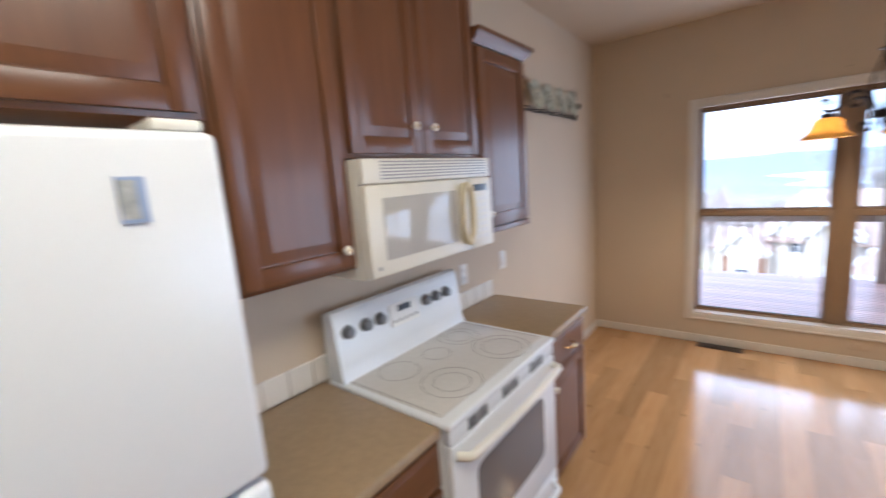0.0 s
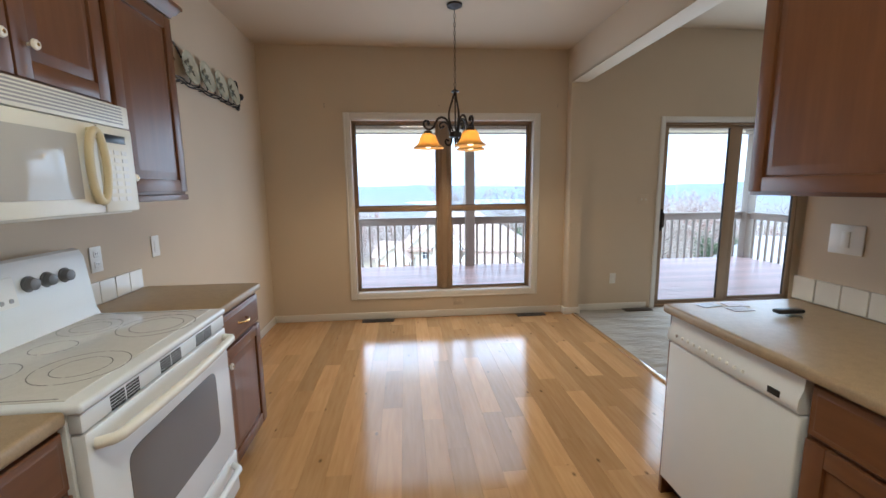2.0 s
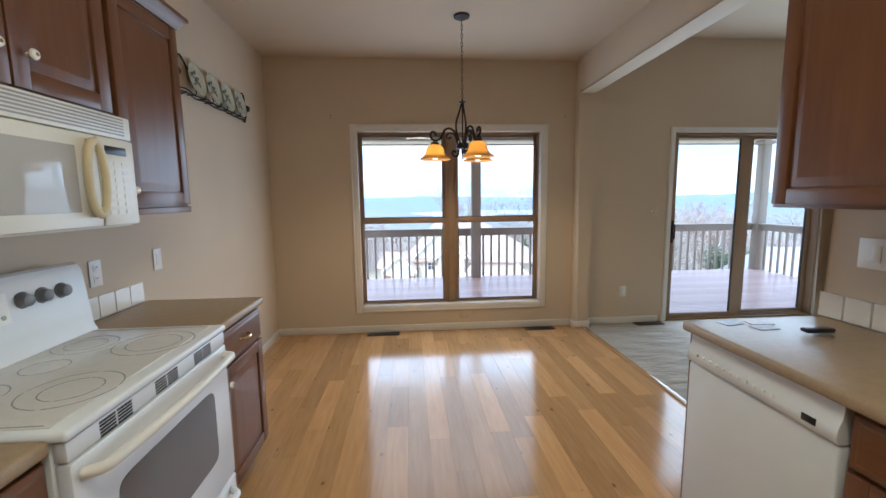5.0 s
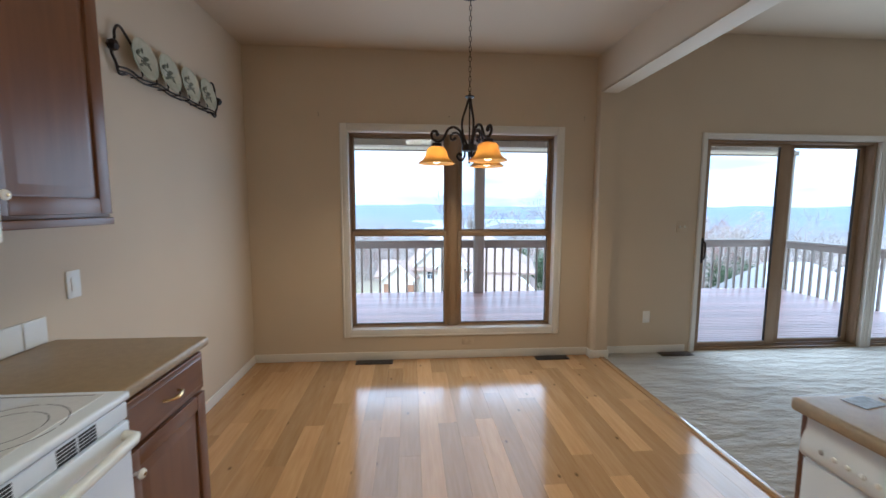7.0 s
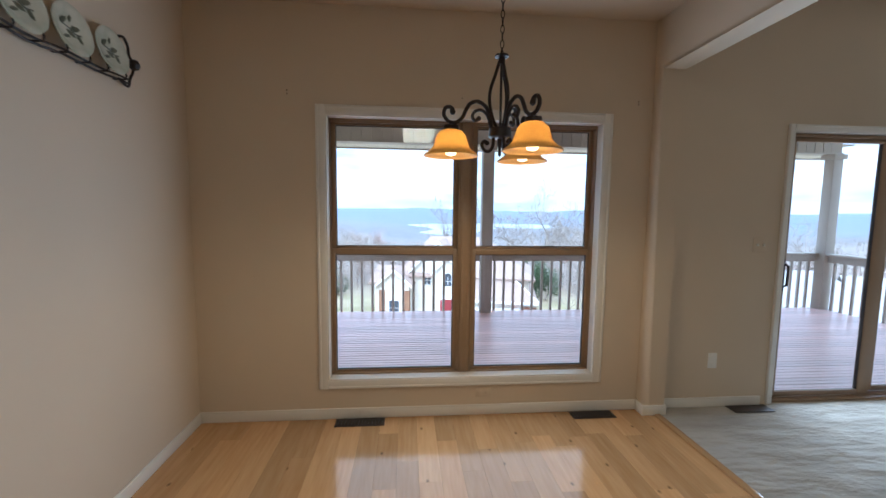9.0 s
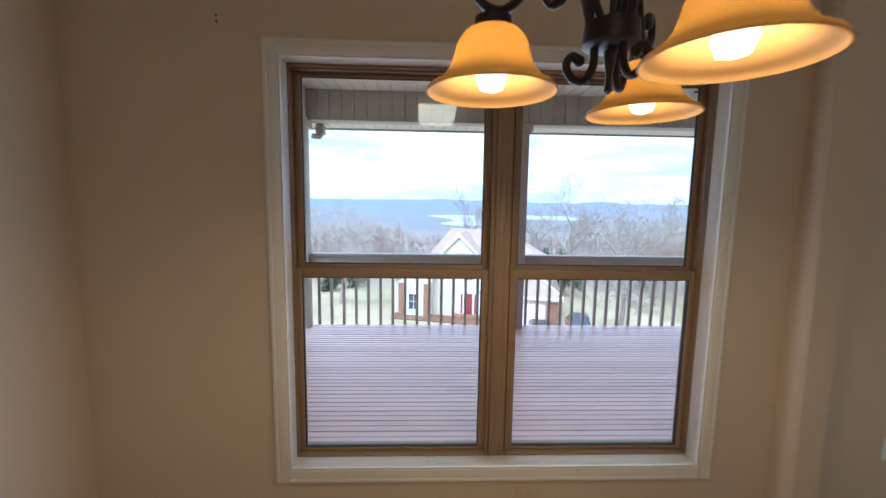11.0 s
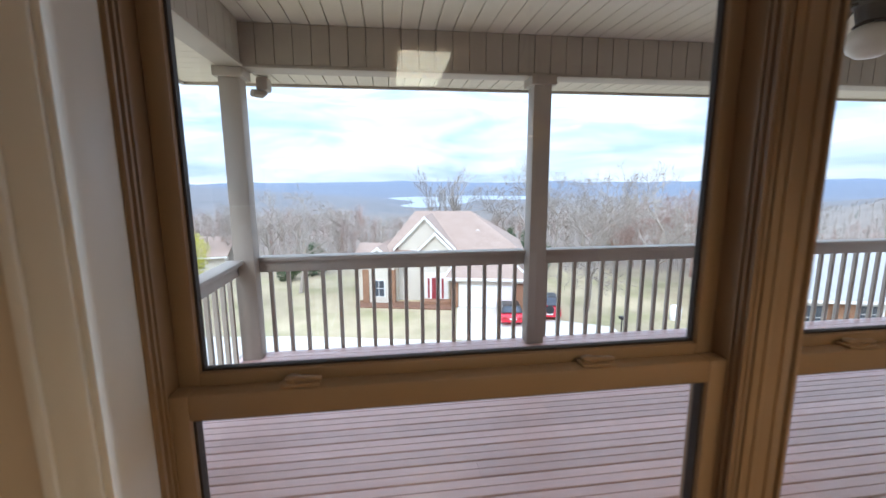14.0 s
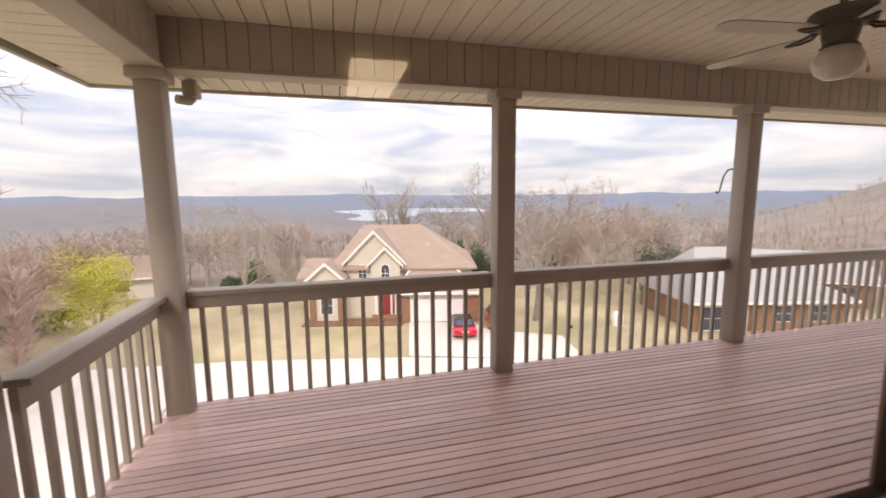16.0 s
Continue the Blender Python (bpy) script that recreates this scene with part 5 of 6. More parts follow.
sheet("flower_bed", [(-3.0, 41.0), (5.6, 38.9), (6.1, 40.8), (-2.6, 43.0)], GZ + 0.10, MULCH, "brown mulch bed along the neighbour's front", "flower bed")

# foundation of this house
solo("foundation", one_box(XL - 0.1, XE + 0.1, YB, 4.68, GZ, -0.36), SIDING, "lower storey wall of this house", "wall", "structure")
for x in PX:
    solo("deck_pier", one_box(x - 0.09, x + 0.09, 7.74, 7.92, GZ, DZ - 0.262), PORCH, "tall wooden post carrying the deck", "post", group="deck piers")

# neighbour's house
STUCCO = material("house_paint", (0.62, 0.57, 0.48), 0.85, var=0.05, scale=1.2, bump=0.1, bump_scale=20)
SHINGLE = material("brown_shingles", (0.29, 0.205, 0.16), 0.9, second=(0.42, 0.32, 0.26), scale=5, stretch=(1, 1, 3), bump=0.4, bump_scale=6, contrast=0.6)
HTRIM = material("house_trim", (0.74, 0.73, 0.70), 0.6, var=0.03, bump=0)
BRICK = material("brick_veneer", (0.22, 0.11, 0.065), 0.9, second=(0.34, 0.20, 0.12), scale=7, stretch=(1, 1, 2.4), bump=0.4, bump_scale=14)
HGLASS = material("house_window_glass", (0.06, 0.07, 0.09), 0.08, bump=0)
REDPAINT = material("red_paint", (0.27, 0.035, 0.045), 0.35, bump=0)
WHITEDOOR = material("garage_door_paint", (0.78, 0.78, 0.76), 0.5, var=0.02, bump=0)


def place(ob, x, y, z, deg):
    ob.matrix_basis = pose(x, y, z, 0, 0, deg)
    return ob


def hip(bm, u0, u1, v0, v1, ze, r0, r1, rv0, rv1, zr):
    """A hipped or gabled roof with thickness: eaves rectangle up to a ridge from (r0, rv0) to (r1, rv1)."""
    lo = [(u0, v0), (u1, v0), (u1, v1), (u0, v1)]
    a = [bm.verts.new((u, v, ze)) for u, v in lo]
    b3 = [bm.verts.new((u, v, ze - 0.18)) for u, v in lo]
    p, q = bm.verts.new((r0, rv0, zr)), bm.verts.new((r1, rv1, zr))
    if abs(r1 - r0) >= abs(rv1 - rv0):
        fs2 = [(a[0], a[1], q, p), (a[1], a[2], q), (a[2], a[3], p, q), (a[3], a[0], p)]
    else:
        fs2 = [(a[0], a[1], p), (a[1], a[2], q, p), (a[2], a[3], q), (a[3], a[0], p, q)]
    for f in fs2:
        bm.faces.new(f)
    for i in range(4):
        bm.faces.new((a[i], b3[i], b3[(i + 1) % 4], a[(i + 1) % 4]))
    bm.faces.new(b3)


def gable_wall(bm, u0, u1, v0, v1, z0, ze, zp):
    m = (u0 + u1) / 2
    f = [(u0, z0), (u1, z0), (u1, ze), (m, zp), (u0, ze)]
    loft(bm, [[(u, v, z) for u, z in f] for v in (v0, v1)])


def gable_roof(bm, u0, u1, v0, v1, ze, zp, t=0.16):
    m = (u0 + u1) / 2
    f = [(u0, ze), (m, zp), (u1, ze), (u1, ze + t), (m, zp + t), (u0, ze + t)]
    loft(bm, [[(u, v, z) for u, z in f] for v in (v0, v1)])


def rake(bm, u0, u1, v, ze, zp, w=0.28):
    m = (u0 + u1) / 2
    for a, b3 in ((u0, m), (u1, m)):
        q = [(a, ze + 0.02), (b3, zp + 0.02), (b3, zp - w), (a, ze - w)]
        loft(bm, [[(u, vv, z) for u, z in q] for vv in (v - 0.08, v)])


def house_window(parent, u, v, z0, w, h, arch=False):
    bm = bmesh.new()
    pts = [(u - w / 2, z0), (u + w / 2, z0), (u + w / 2, z0 + h)] + ([(u + w / 2 * math.cos(t), z0 + h + w / 2 * math.sin(t)) for t in (math.pi * k / 8 for k in range(1, 8))] if arch else []) + [(u - w / 2, z0 + h)]
    c = (u, z0 + h / 2)
    big = [(c[0] + (p[0] - c[0]) * 1.22, c[1] + (p[1] - c[1]) * 1.12) for p in pts]
    loft(bm, [[(p[0], vv, p[1]) for p in big] for vv in (v - 0.05, v + 0.02)])
    fr2 = part("window", bm, HTRIM, parent, "white framed window")
    bm = bmesh.new()
    loft(bm, [[(p[0], vv, p[1]) for p in pts] for vv in (v - 0.062, v - 0.048)])
    gl2 = part("pane", bm, HGLASS, fr2, "dark glass")
    bm = bmesh.new()
    box(bm, u - 0.02, u + 0.02, v - 0.075, v - 0.06, z0, z0 + h)
    box(bm, u - w / 2, u + w / 2, v - 0.074, v - 0.061, z0 + h * 0.5, z0 + h * 0.5 + 0.04)
    part("muntin", bm, HTRIM, fr2)


hs = thing("house", (0, 0, 0), "two-storey cream house with brown shingle gables and an attached garage", "house", "neighbouring houses")
bm = bmesh.new()
box(bm, -7.2, 5.6, 2.2, 12.0, 0, 5.0)
part("wall", bm, STUCCO, hs)
bm = bmesh.new()
hip(bm, -7.6, 6.2, 1.6, 12.6, 4.7, -5.2, 0.75, 7.2, 7.2, 8.36)
part("roof", bm, SHINGLE, hs, "brown asphalt shingle roof")
bm = bmesh.new()
gable_wall(bm, -6.0, -0.8, 2.0, 6.5, 0, 5.3, 8.0)
part("gable", bm, STUCCO, hs)
bm = bmesh.new()
gable_roof(bm, -6.35, -0.45, 1.72, 7.4, 5.1, 8.05)
part("gable_roof", bm, SHINGLE, hs)
bm = bmesh.new()
rake(bm, -6.4, -0.4, 1.72, 5.15, 8.22)
part("rake_board", bm, HTRIM, hs, "white gable trim")
bm = bmesh.new()
gable_wall(bm, -3.7, -1.0, 1.5, 3.0, 0, 5.2, 6.5)
part("gable", bm, STUCCO, hs)
bm = bmesh.new()
gable_roof(bm, -4.0, -0.7, 1.25, 5.0, 5.05, 6.6)
part("gable_roof", bm, SHINGLE, hs)
bm = bmesh.new()
rake(bm, -4.05, -0.65, 1.25, 5.08, 6.76)
part("rake_board", bm, HTRIM, hs, "white gable trim")
bm = bmesh.new()
gable_wall(bm, -9.1, -6.1, 0.5, 8.5, 0, 3.95, 5.25)
part("wing", bm, STUCCO, hs)
bm = bmesh.new()
gable_roof(bm, -9.45, -5.75, 0.2, 8.8, 3.8, 5.35)
part("wing_roof", bm, SHINGLE, hs)
bm = bmesh.new()
rake(bm, -9.5, -5.7, 0.2, 3.85, 5.5)
part("rake_board", bm, HTRIM, hs, "white gable trim")
for a, b2 in ((-9.15, -8.55), (-6.6, -6.05)):
    part("brick_pier", one_box(a, b2, 0.4, 0.9, 0, 3.3), BRICK, hs, "brown brick pier")
bm = bmesh.new()
box(bm, -0.7, 6.2, 0.0, 8.0, 0, 2.62)
part("garage", bm, STUCCO, hs)
part("wing", one_box(-9.9, -6.0, 1.5, 6.6, 0, 3.95), STUCCO, hs)
bm = bmesh.new()
loft(bm, [[(u, v, z) for v, z in ((0.9, 3.78), (4.0, 5.18), (7.1, 3.78), (7.1, 3.94), (4.0, 5.34), (0.9, 3.94))] for u in (-10.4, -6.0)])
part("wing_roof", bm, SHINGLE, hs)
for a, b2 in ((-0.75, -0.05), (5.0, 6.25)):
    part("brick_pier", one_box(a, b2, -0.12, 0.3, 0, 2.35), BRICK, hs, "brown brick pier")
bm = bmesh.new()
hip(bm, -1.3, 6.4, -0.5, 9.0, 2.90, 1.5, 1.5, 4.7, 8.2, 6.62)
part("garage_roof", bm, SHINGLE, hs)
bm = bmesh.new()
for a, b3 in (((-1.3, -0.52, 2.92), (1.5, 4.7, 6.64)), ((6.4, -0.52, 2.92), (1.5, 4.7, 6.64))):
    tube(bm, [a, b3], 0.09, 6)
part("hip_cap", bm, HTRIM, hs, "pale hip capping")
part("gutter", one_box(-1.3, 6.4, -0.62, -0.5, 2.67, 2.90), HTRIM, hs, "white gutter")
gd = part("garage_door", one_box(0.0, 4.85, -0.05, 0.05, 0, 2.15), WHITEDOOR, hs, "white panelled double garage door")
for r in range(4):
    for c in range(8):
        part("door_panel", one_box(0.10 + c * 0.595, 0.58 + c * 0.595, -0.075, -0.05, 0.08 + r * 0.53, 0.50 + r * 0.53), WHITEDOOR, gd)
house_window(hs, -4.55, 2.0, 3.75, 0.72, 0.85, True)
house_window(hs, -2.35, 1.5, 3.75, 0.72, 0.95, True)
house_window(hs, -7.6, 0.5, 0.75, 1.0, 1.5)
part("porch_step", one_box(-3.6, -0.9, 0.4, 1.5, 0, 0.35), BRICK, hs, "low brick porch")
fd = part("front_door", one_box(-2.7, -1.95, 1.42, 1.5, 0.35, 2.4), REDPAINT, hs, "red front door")
for u in (-3.0, -1.65):
    part("sidelight", one_box(u - 0.10, u + 0.10, 1.43, 1.5, 0.4, 2.35), REDPAINT, hs, "red framed sidelight")
part("door_surround", one_box(-3.4, -1.15, 1.44, 1.495, 0.35, 2.9), HTRIM, hs, "white door surround")
place(hs, 6.45, 39.6, GZ, -14)


METAL = material("metal_roof", (0.37, 0.365, 0.36), 0.6, var=0.06, scale=2, bump=0.05, bump_scale=4)


def rambler(name, label, w, dp, eave, rise, wall_mat, roof_mat, at, deg, windows, ridge=None):
    """A low house; ridge: the two ends of a hipped roof's ridge, or None for plain gables."""
    h = thing(name, (0, 0, 0), label, "house", "neighbouring houses")
    bm = bmesh.new()
    if ridge:
        box(bm, 0, w, 0, dp, 0, eave)
    else:
        loft(bm, [[(u, v, z) for v, z in ((0, 0), (dp, 0), (dp, eave), (dp / 2, eave + rise), (0, eave))] for u in (0, w)])
    part("wall", bm, wall_mat, h)
    bm = bmesh.new()
    if ridge:
        hip(bm, -0.55, w + 0.55, -0.55, dp + 0.55, eave + 0.02, ridge[0], ridge[1], dp / 2, dp / 2, eave + rise)
    else:
        for v0, v1 in ((-0.5, dp / 2), (dp + 0.5, dp / 2)):
            z0 = eave - rise * 0.5 / (dp / 2)
            loft(bm, [[(u, v0, z0), (u, v1, eave + rise), (u, v1, eave + rise + 0.15), (u, v0, z0 + 0.15)] for u in (-0.5, w + 0.5)])
    part("roof", bm, roof_mat, h)
    zf = eave - 0.02 if ridge else eave - rise / dp
    part("fascia", one_box(-0.5, w + 0.5, -0.62, -0.56, zf - 0.1, zf + 0.12), HTRIM, h, "white fascia board")
    for u, z, ww, hh in windows:
        house_window(h, u, 0, z, ww, hh)
    return place(h, *at, deg)


rambler("house", "low house with a broad brown roof", 9, 9, 2.6, 1.7, STUCCO, SHINGLE, (-29.0, 56.0, GZ), 6, [(2, 1.0, 1.4, 1.2), (6.0, 1.0, 1.4, 1.2)])
# First two windows are dark panels added for the shaded carport opening.
lodge = rambler("house", "brick house with a pale weathered metal hip roof", 13, 8.7, 2.5, 4.0, BRICK, METAL, (28.4, 30.5, GZ), -14, [(1.5, 0.15, 1.5, 1.9), (3.6, 0.15, 1.5, 1.9), (7.5, 0.8, 1.5, 1.3), (10.5, 0.8, 1.5, 1.3)], (2.5, 6.0))
for u in (0.35, 2.55, 4.75):
    part("porch_post", one_box(u - 0.09, u + 0.09, -0.50, -0.32, 0, 2.36), HTRIM, lodge, "white porch post")
rambler("house", "red brick house with pale gables among the trees", 9, 7, 3.4, 2.2, BRICK, METAL, (43, 36, GZ - 0.6), -35, [(2, 1.2, 1.2, 1.4), (4.5, 1.2, 1.2, 1.4), (7, 1.2, 1.2, 1.4)])

# cars on the driveway
def car(label, paint, roof_mat, L, W, H, at, deg, hood, spare=False):
    c = thing("car", (0, 0, 0), label, "car", "parked cars")
    bm = bmesh.new()
    prof = [(-L / 2, 0.32), (-L / 2 + 0.02, 0.62), (-L / 2 + 0.25, 0.84), (-L * 0.18, 0.90), (L * 0.22, 0.88), (L / 2 - 0.25, 0.74), (L / 2, 0.52), (L / 2 - 0.02, 0.30)]
    k = hood / 0.9
    loops = []
    for s, f in ((-1, 0.86), (-0.97, 1.0), (0.97, 1.0), (1, 0.86)):
        loops.append([(s * W / 2, u, 0.28 + (z * k - 0.28) * f) for u, z in prof])
    loft(bm, loops)
    part("body", bm, paint, c)
    bm = bmesh.new()
    pr = [(-L * 0.36, hood * 0.97), (-L * 0.27, H), (L * 0.04, H), (L * 0.20, hood * 0.96)]
    loft(bm, [[(s * W / 2 * (0.94 if z < H else 0.76), u, z) for u, z in pr] for s in (-1, 1)])
    part("roof", bm, roof_mat, c)
    bm = bmesh.new()
    pr2 = [(-L * 0.355, hood * 1.0), (-L * 0.285, H - 0.06)]
    loft(bm, [[(-W * 0.36, pr2[0][0] - 0.02, pr2[0][1] + 0.03), (W * 0.36, pr2[0][0] - 0.02, pr2[0][1] + 0.03), (W * 0.31, pr2[1][0] - 0.02, pr2[1][1]), (-W * 0.31, pr2[1][0] - 0.02, pr2[1][1])],
              [(-W * 0.36, pr2[0][0] + 0.02, pr2[0][1] + 0.03), (W * 0.36, pr2[0][0] + 0.02, pr2[0][1] + 0.03), (W * 0.31, pr2[1][0] + 0.02, pr2[1][1]), (-W * 0.31, pr2[1][0] + 0.02, pr2[1][1])]])
    part("rear_window", bm, HGLASS, c)
    for s in (-1, 1):
        for u in (-L * 0.31, L * 0.31):
            bm = bmesh.new()
            lathe(bm, [(0, -0.1), (0.30, -0.1), (0.32, -0.06), (0.32, 0.06), (0.30, 0.1), (0, 0.1)], (s * (W / 2 - 0.09), u, 0.32), 18, "x")
            wh = part("wheel", bm, BLACK, c, "black tyre")
            bm = bmesh.new()
            lathe(bm, [(0, s * 0.105), (0.19, s * 0.105), (0.20, s * 0.09), (0, s * 0.09)], (s * (W / 2 - 0.09), u, 0.32), 14, "x")
            part("rim", bm, GREY, wh)
        part("tail_light", one_box(s * W * 0.34 - 0.16, s * W * 0.34 + 0.16, -L / 2 - 0.02, -L / 2 + 0.06, hood * 0.70, hood * 0.82, b=0.01), material("tail_lens", (0.35, 0.01, 0.01), 0.2, bump=0), c)
    part("number_plate", one_box(-0.26, 0.26, -L / 2 - 0.03, -L / 2 + 0.02, 0.52, 0.66), PLATE, c)
    part("bumper", one_box(-W * 0.46, W * 0.46, -L / 2 - 0.06, -L / 2 + 0.1, 0.34, 0.50, b=0.03), paint, c)
    if spare:
        bm = bmesh.new()
        lathe(bm, [(0, -0.12), (0.33, -0.1), (0.34, 0.08), (0, 0.1)], (0, -L / 2 - 0.05, 0.98), 18, "y")
        part("spare_wheel", bm, BLACK, c, "black spare wheel cover")
    return place(c, *at, deg)


CARRED = material("car_red", (0.50, 0.012, 0.03), 0.2, bump=0, coat=0.6)
car("bright red convertible with black soft top on the driveway", CARRED, BLACK, 4.6, 1.86, 1.36, (10.15, 36.0, GZ + 0.10), -10, 0.92)
car("dark red off-road car with a rear spare wheel", CARRED, BLACK, 4.2, 1.85, 1.8, (13.6, 36.6, GZ + 0.10), -14, 1.15, True)

# small things on the lawn
bm = bmesh.new()
tube(bm, [(17.6, 31.6, GZ), (17.6, 31.6, GZ + 1.05)], 0.05, 6)
box(bm, 17.45, 17.75, 31.4, 31.85, GZ + 1.0, GZ + 1.25, b=0.05)
solo("mailbox", bm, BLACK, "black mailbox on a post beside the lawn", "mailbox")
bm = bmesh.new()
lathe(bm, [(0, 0), (0.42, 0.0), (0.45, 0.3), (0.45, 1.0), (0.35, 1.2), (0, 1.28)], (23.6, 33.6, GZ), 16)
solo("water_tank", bm, PLATE, "small white tank standing on the lawn", "tank")


# ---- trees ----
BARK = material("bare_bark", (0.31, 0.26, 0.215), 0.9, second=(0.48, 0.425, 0.37), scale=1.5, bump=0, random=0.15)
BARK_R = material("budding_bark", (0.28, 0.18, 0.145), 0.9, second=(0.42, 0.29, 0.24), scale=1.5, bump=0, random=0.1)


def bare_tree(seed, height, spread=0.55, levels=5, up=0.15):
    """Trunk and crown of a leafless tree, as vertex and face lists for two meshes."""
    r = random.Random(seed)
    out = {"trunk": ([], []), "crown": ([], [])}

    def seg(kind, p, q, r0, r1, n):
        v, f = out[kind]
        d = (q - p).normalized()
        a = d.orthogonal().normalized()
        c = d.cross(a)
        i0 = len(v)
        for pt, rr in ((p, r0), (q, r1)):
            for k in range(n):
                t = 2 * math.pi * k / n
                v.append(tuple(pt + (a * math.cos(t) + c * math.sin(t)) * rr))
        for k in range(n):
            f.append((i0 + k, i0 + (k + 1) % n, i0 + n + (k + 1) % n, i0 + n + k))

    def grow(p, d, length, rad, lvl):
        kind = "trunk" if lvl <= 1 else "crown"
        n = 6 if lvl == 0 else 4 if lvl <= 2 else 3
        steps = 4 if lvl < 2 else 3
        for s in range(steps):
            d = (d + Vector((r.gauss(0, 1), r.gauss(0, 1), r.gauss(0, 0.6))) * 0.085 * (1 + lvl * 0.25) + Vector((0, 0, up * 0.35))).normalized()
            q = p + d * length / steps
            r2 = rad * (0.86 if lvl else 0.88)
            seg(kind, p, q, rad, r2, n)
            p, rad = q, r2
            if lvl < levels and (s > 0 or lvl > 0):
                for _ in range(2 if lvl else 3):
                    if r.random() < (0.80 if lvl < 3 else 0.46):
                        side = d.orthogonal().normalized()
                        side.rotate(Matrix.Rotation(r.random() * 6.28, 3, d))
                        nd = (d * (1 - spread * r.uniform(0.7, 1.1)) + side * spread * r.uniform(0.9, 1.5)).normalized()
                        grow(p, nd, length * r.uniform(0.45, 0.68), max(rad * 0.54, 0.012), lvl + 1)

    grow(Vector((0, 0, 0)), Vector((0, 0, 1)), height * 0.50, height * 0.021, 0)
    return out


def list_mesh(name, vf, mat):
    me = bpy.data.meshes.new(name)
    me.from_pydata(vf[0], [], vf[1])
    me.materials.append(mat)
    me.shade_smooth()
    return me


KINDS = [(11, 0.46, 0.26, BARK), (23, 0.52, 0.20, BARK), (37, 0.36, 0.34, BARK), (41, 0.55, 0.15, BARK_R)]
TREES, TALL = [], []
for seed, spread, up, bark in KINDS:
    t = bare_tree(seed, 10.0, spread, 5, up)
    TALL.append(max(v[2] for k in t.values() for v in k[0]))
    TREES.append((list_mesh("trunk", t["trunk"], bark), list_mesh("crown", t["crown"], bark)))


def tree(kind, x, y, z, h, turn, label):
    t = thing("tree", (x, y, z), label, "tree", "leafless trees")
    for nm, me in zip(("trunk", "crown"), TREES[kind]):
        o = new(nm, me)
        o.parent = t
    t.matrix_basis = pose(x, y, z, 0, 0, turn) @ Matrix.Scale(h / TALL[kind], 4)
    return t


def by_bearing(az, d):
    return d * math.sin(radians(az)), 4.4 + d * math.cos(radians(az))


for kind, az, d, h, turn in ((2, 7.0, 60, 11.6, 10), (2, 8.6, 61, 11.8, 200), (2, 10.2, 62, 10.8, 90), (0, 20.2, 62, 13.4, 80), (1, 26.5, 56, 10.8, 0), (1, 28.2, 37, 11.0, 300), (0, 31.0, 54, 10.6, 150), (0, 36.3, 45, 11.0, 60), (1, 43.0, 50, 10.0, 220),
                             (1, -12.0, 43.6, 9.7, 30), (0, -15.5, 60, 8.8, 300), (1, -6.5, 64, 8.2, 120), (3, -31.4, 45, 8.8, 40), (3, -35, 42, 8.4, 140), (0, -42.5, 26, 19.0, 75), (3, 37, 66, 9.0, 10), (3, 44, 62, 8.6, 200),
                             (1, 23.5, 66, 11, 90), (0, 49, 70, 9.4, 33), (3, -26, 60, 8.0, 300), (2, 33.0, 70, 11.0, 70), (3, 31.5, 50, 8.4, 20), (3, 40.0, 56, 8.8, 250), (1, 16.5, 60, 10.0, 130), (1, -19, 58, 8.4, 200)):
    x, y = by_bearing(az, d)
    h *= 1.22 if az > -20 else 1.0
    tree(kind, x, y, GZ + min(0.0, terrain(az, math.hypot(x, y)) - GZ) - 0.1, h, turn, "tall leafless tree with fine grey branches" if kind != 3 else "leafless tree with reddish budding twigs")

# yellow-green spring shrub and hedge, built of small leaf clumps
LEAF_Y = material("spring_leaf", (0.42, 0.42, 0.05), 0.7, second=(0.58, 0.52, 0.09), scale=2, bump=0)
LEAF_G = material("evergreen_leaf", (0.035, 0.065, 0.025), 0.8, second=(0.08, 0.11, 0.045), scale=2, bump=0)


def leafy(name, mat, n, rx, ry, rz, size, seed):
    r = random.Random(seed)
    v, f = [], []
    blobs = [(r.uniform(-0.6, 0.6) * rx, r.uniform(-0.6, 0.6) * ry, r.uniform(0.3, 0.85) * rz, r.uniform(0.35, 0.6)) for _ in range(9)]
    for _ in range(n):
        bx, by, bz, br = r.choice(blobs)
        p = Vector((r.gauss(0, 1), r.gauss(0, 1), r.gauss(0, 1))).normalized() * r.uniform(0.55, 1.08) * br
        p = Vector((bx + p.x * rx, by + p.y * ry, max(0.02, bz + p.z * rz * 0.7)))
        a = Vector((r.gauss(0, 1), r.gauss(0, 1), r.gauss(0, 1))).normalized()
        b3 = a.orthogonal().normalized()
        s = size * r.uniform(0.6, 1.4)
        i = len(v)
        v += [tuple(p - b3 * s * 0.4), tuple(p + a * s), tuple(p + b3 * s * 0.4), tuple(p - a * s * 0.5)]
        f.append((i, i + 1, i + 2, i + 3))
    return list_mesh(name, (v, f), mat)


def shrub(name, label, mat, at, n, rx, ry, rz, size, seed, category):
    t = thing(name, at, label, category, "garden shrubs")
    bm = bmesh.new()
    r = random.Random(seed)
    for _ in range(7):
        a = r.random() * 6.28
        tube(bm, [at, (at[0] + math.cos(a) * rx * 0.2, at[1] + math.sin(a) * ry * 0.2, at[2] + rz * 0.3), (at[0] + math.cos(a) * rx * 0.5, at[1] + math.sin(a) * ry * 0.5, at[2] + rz * 0.7)], [0.05, 0.035, 0.015], 5)
    part("stem", bm, BARK, t)
    o = new("crown", leafy("crown", mat, n, rx, ry, rz, size, seed))
    o.parent = t
    return t


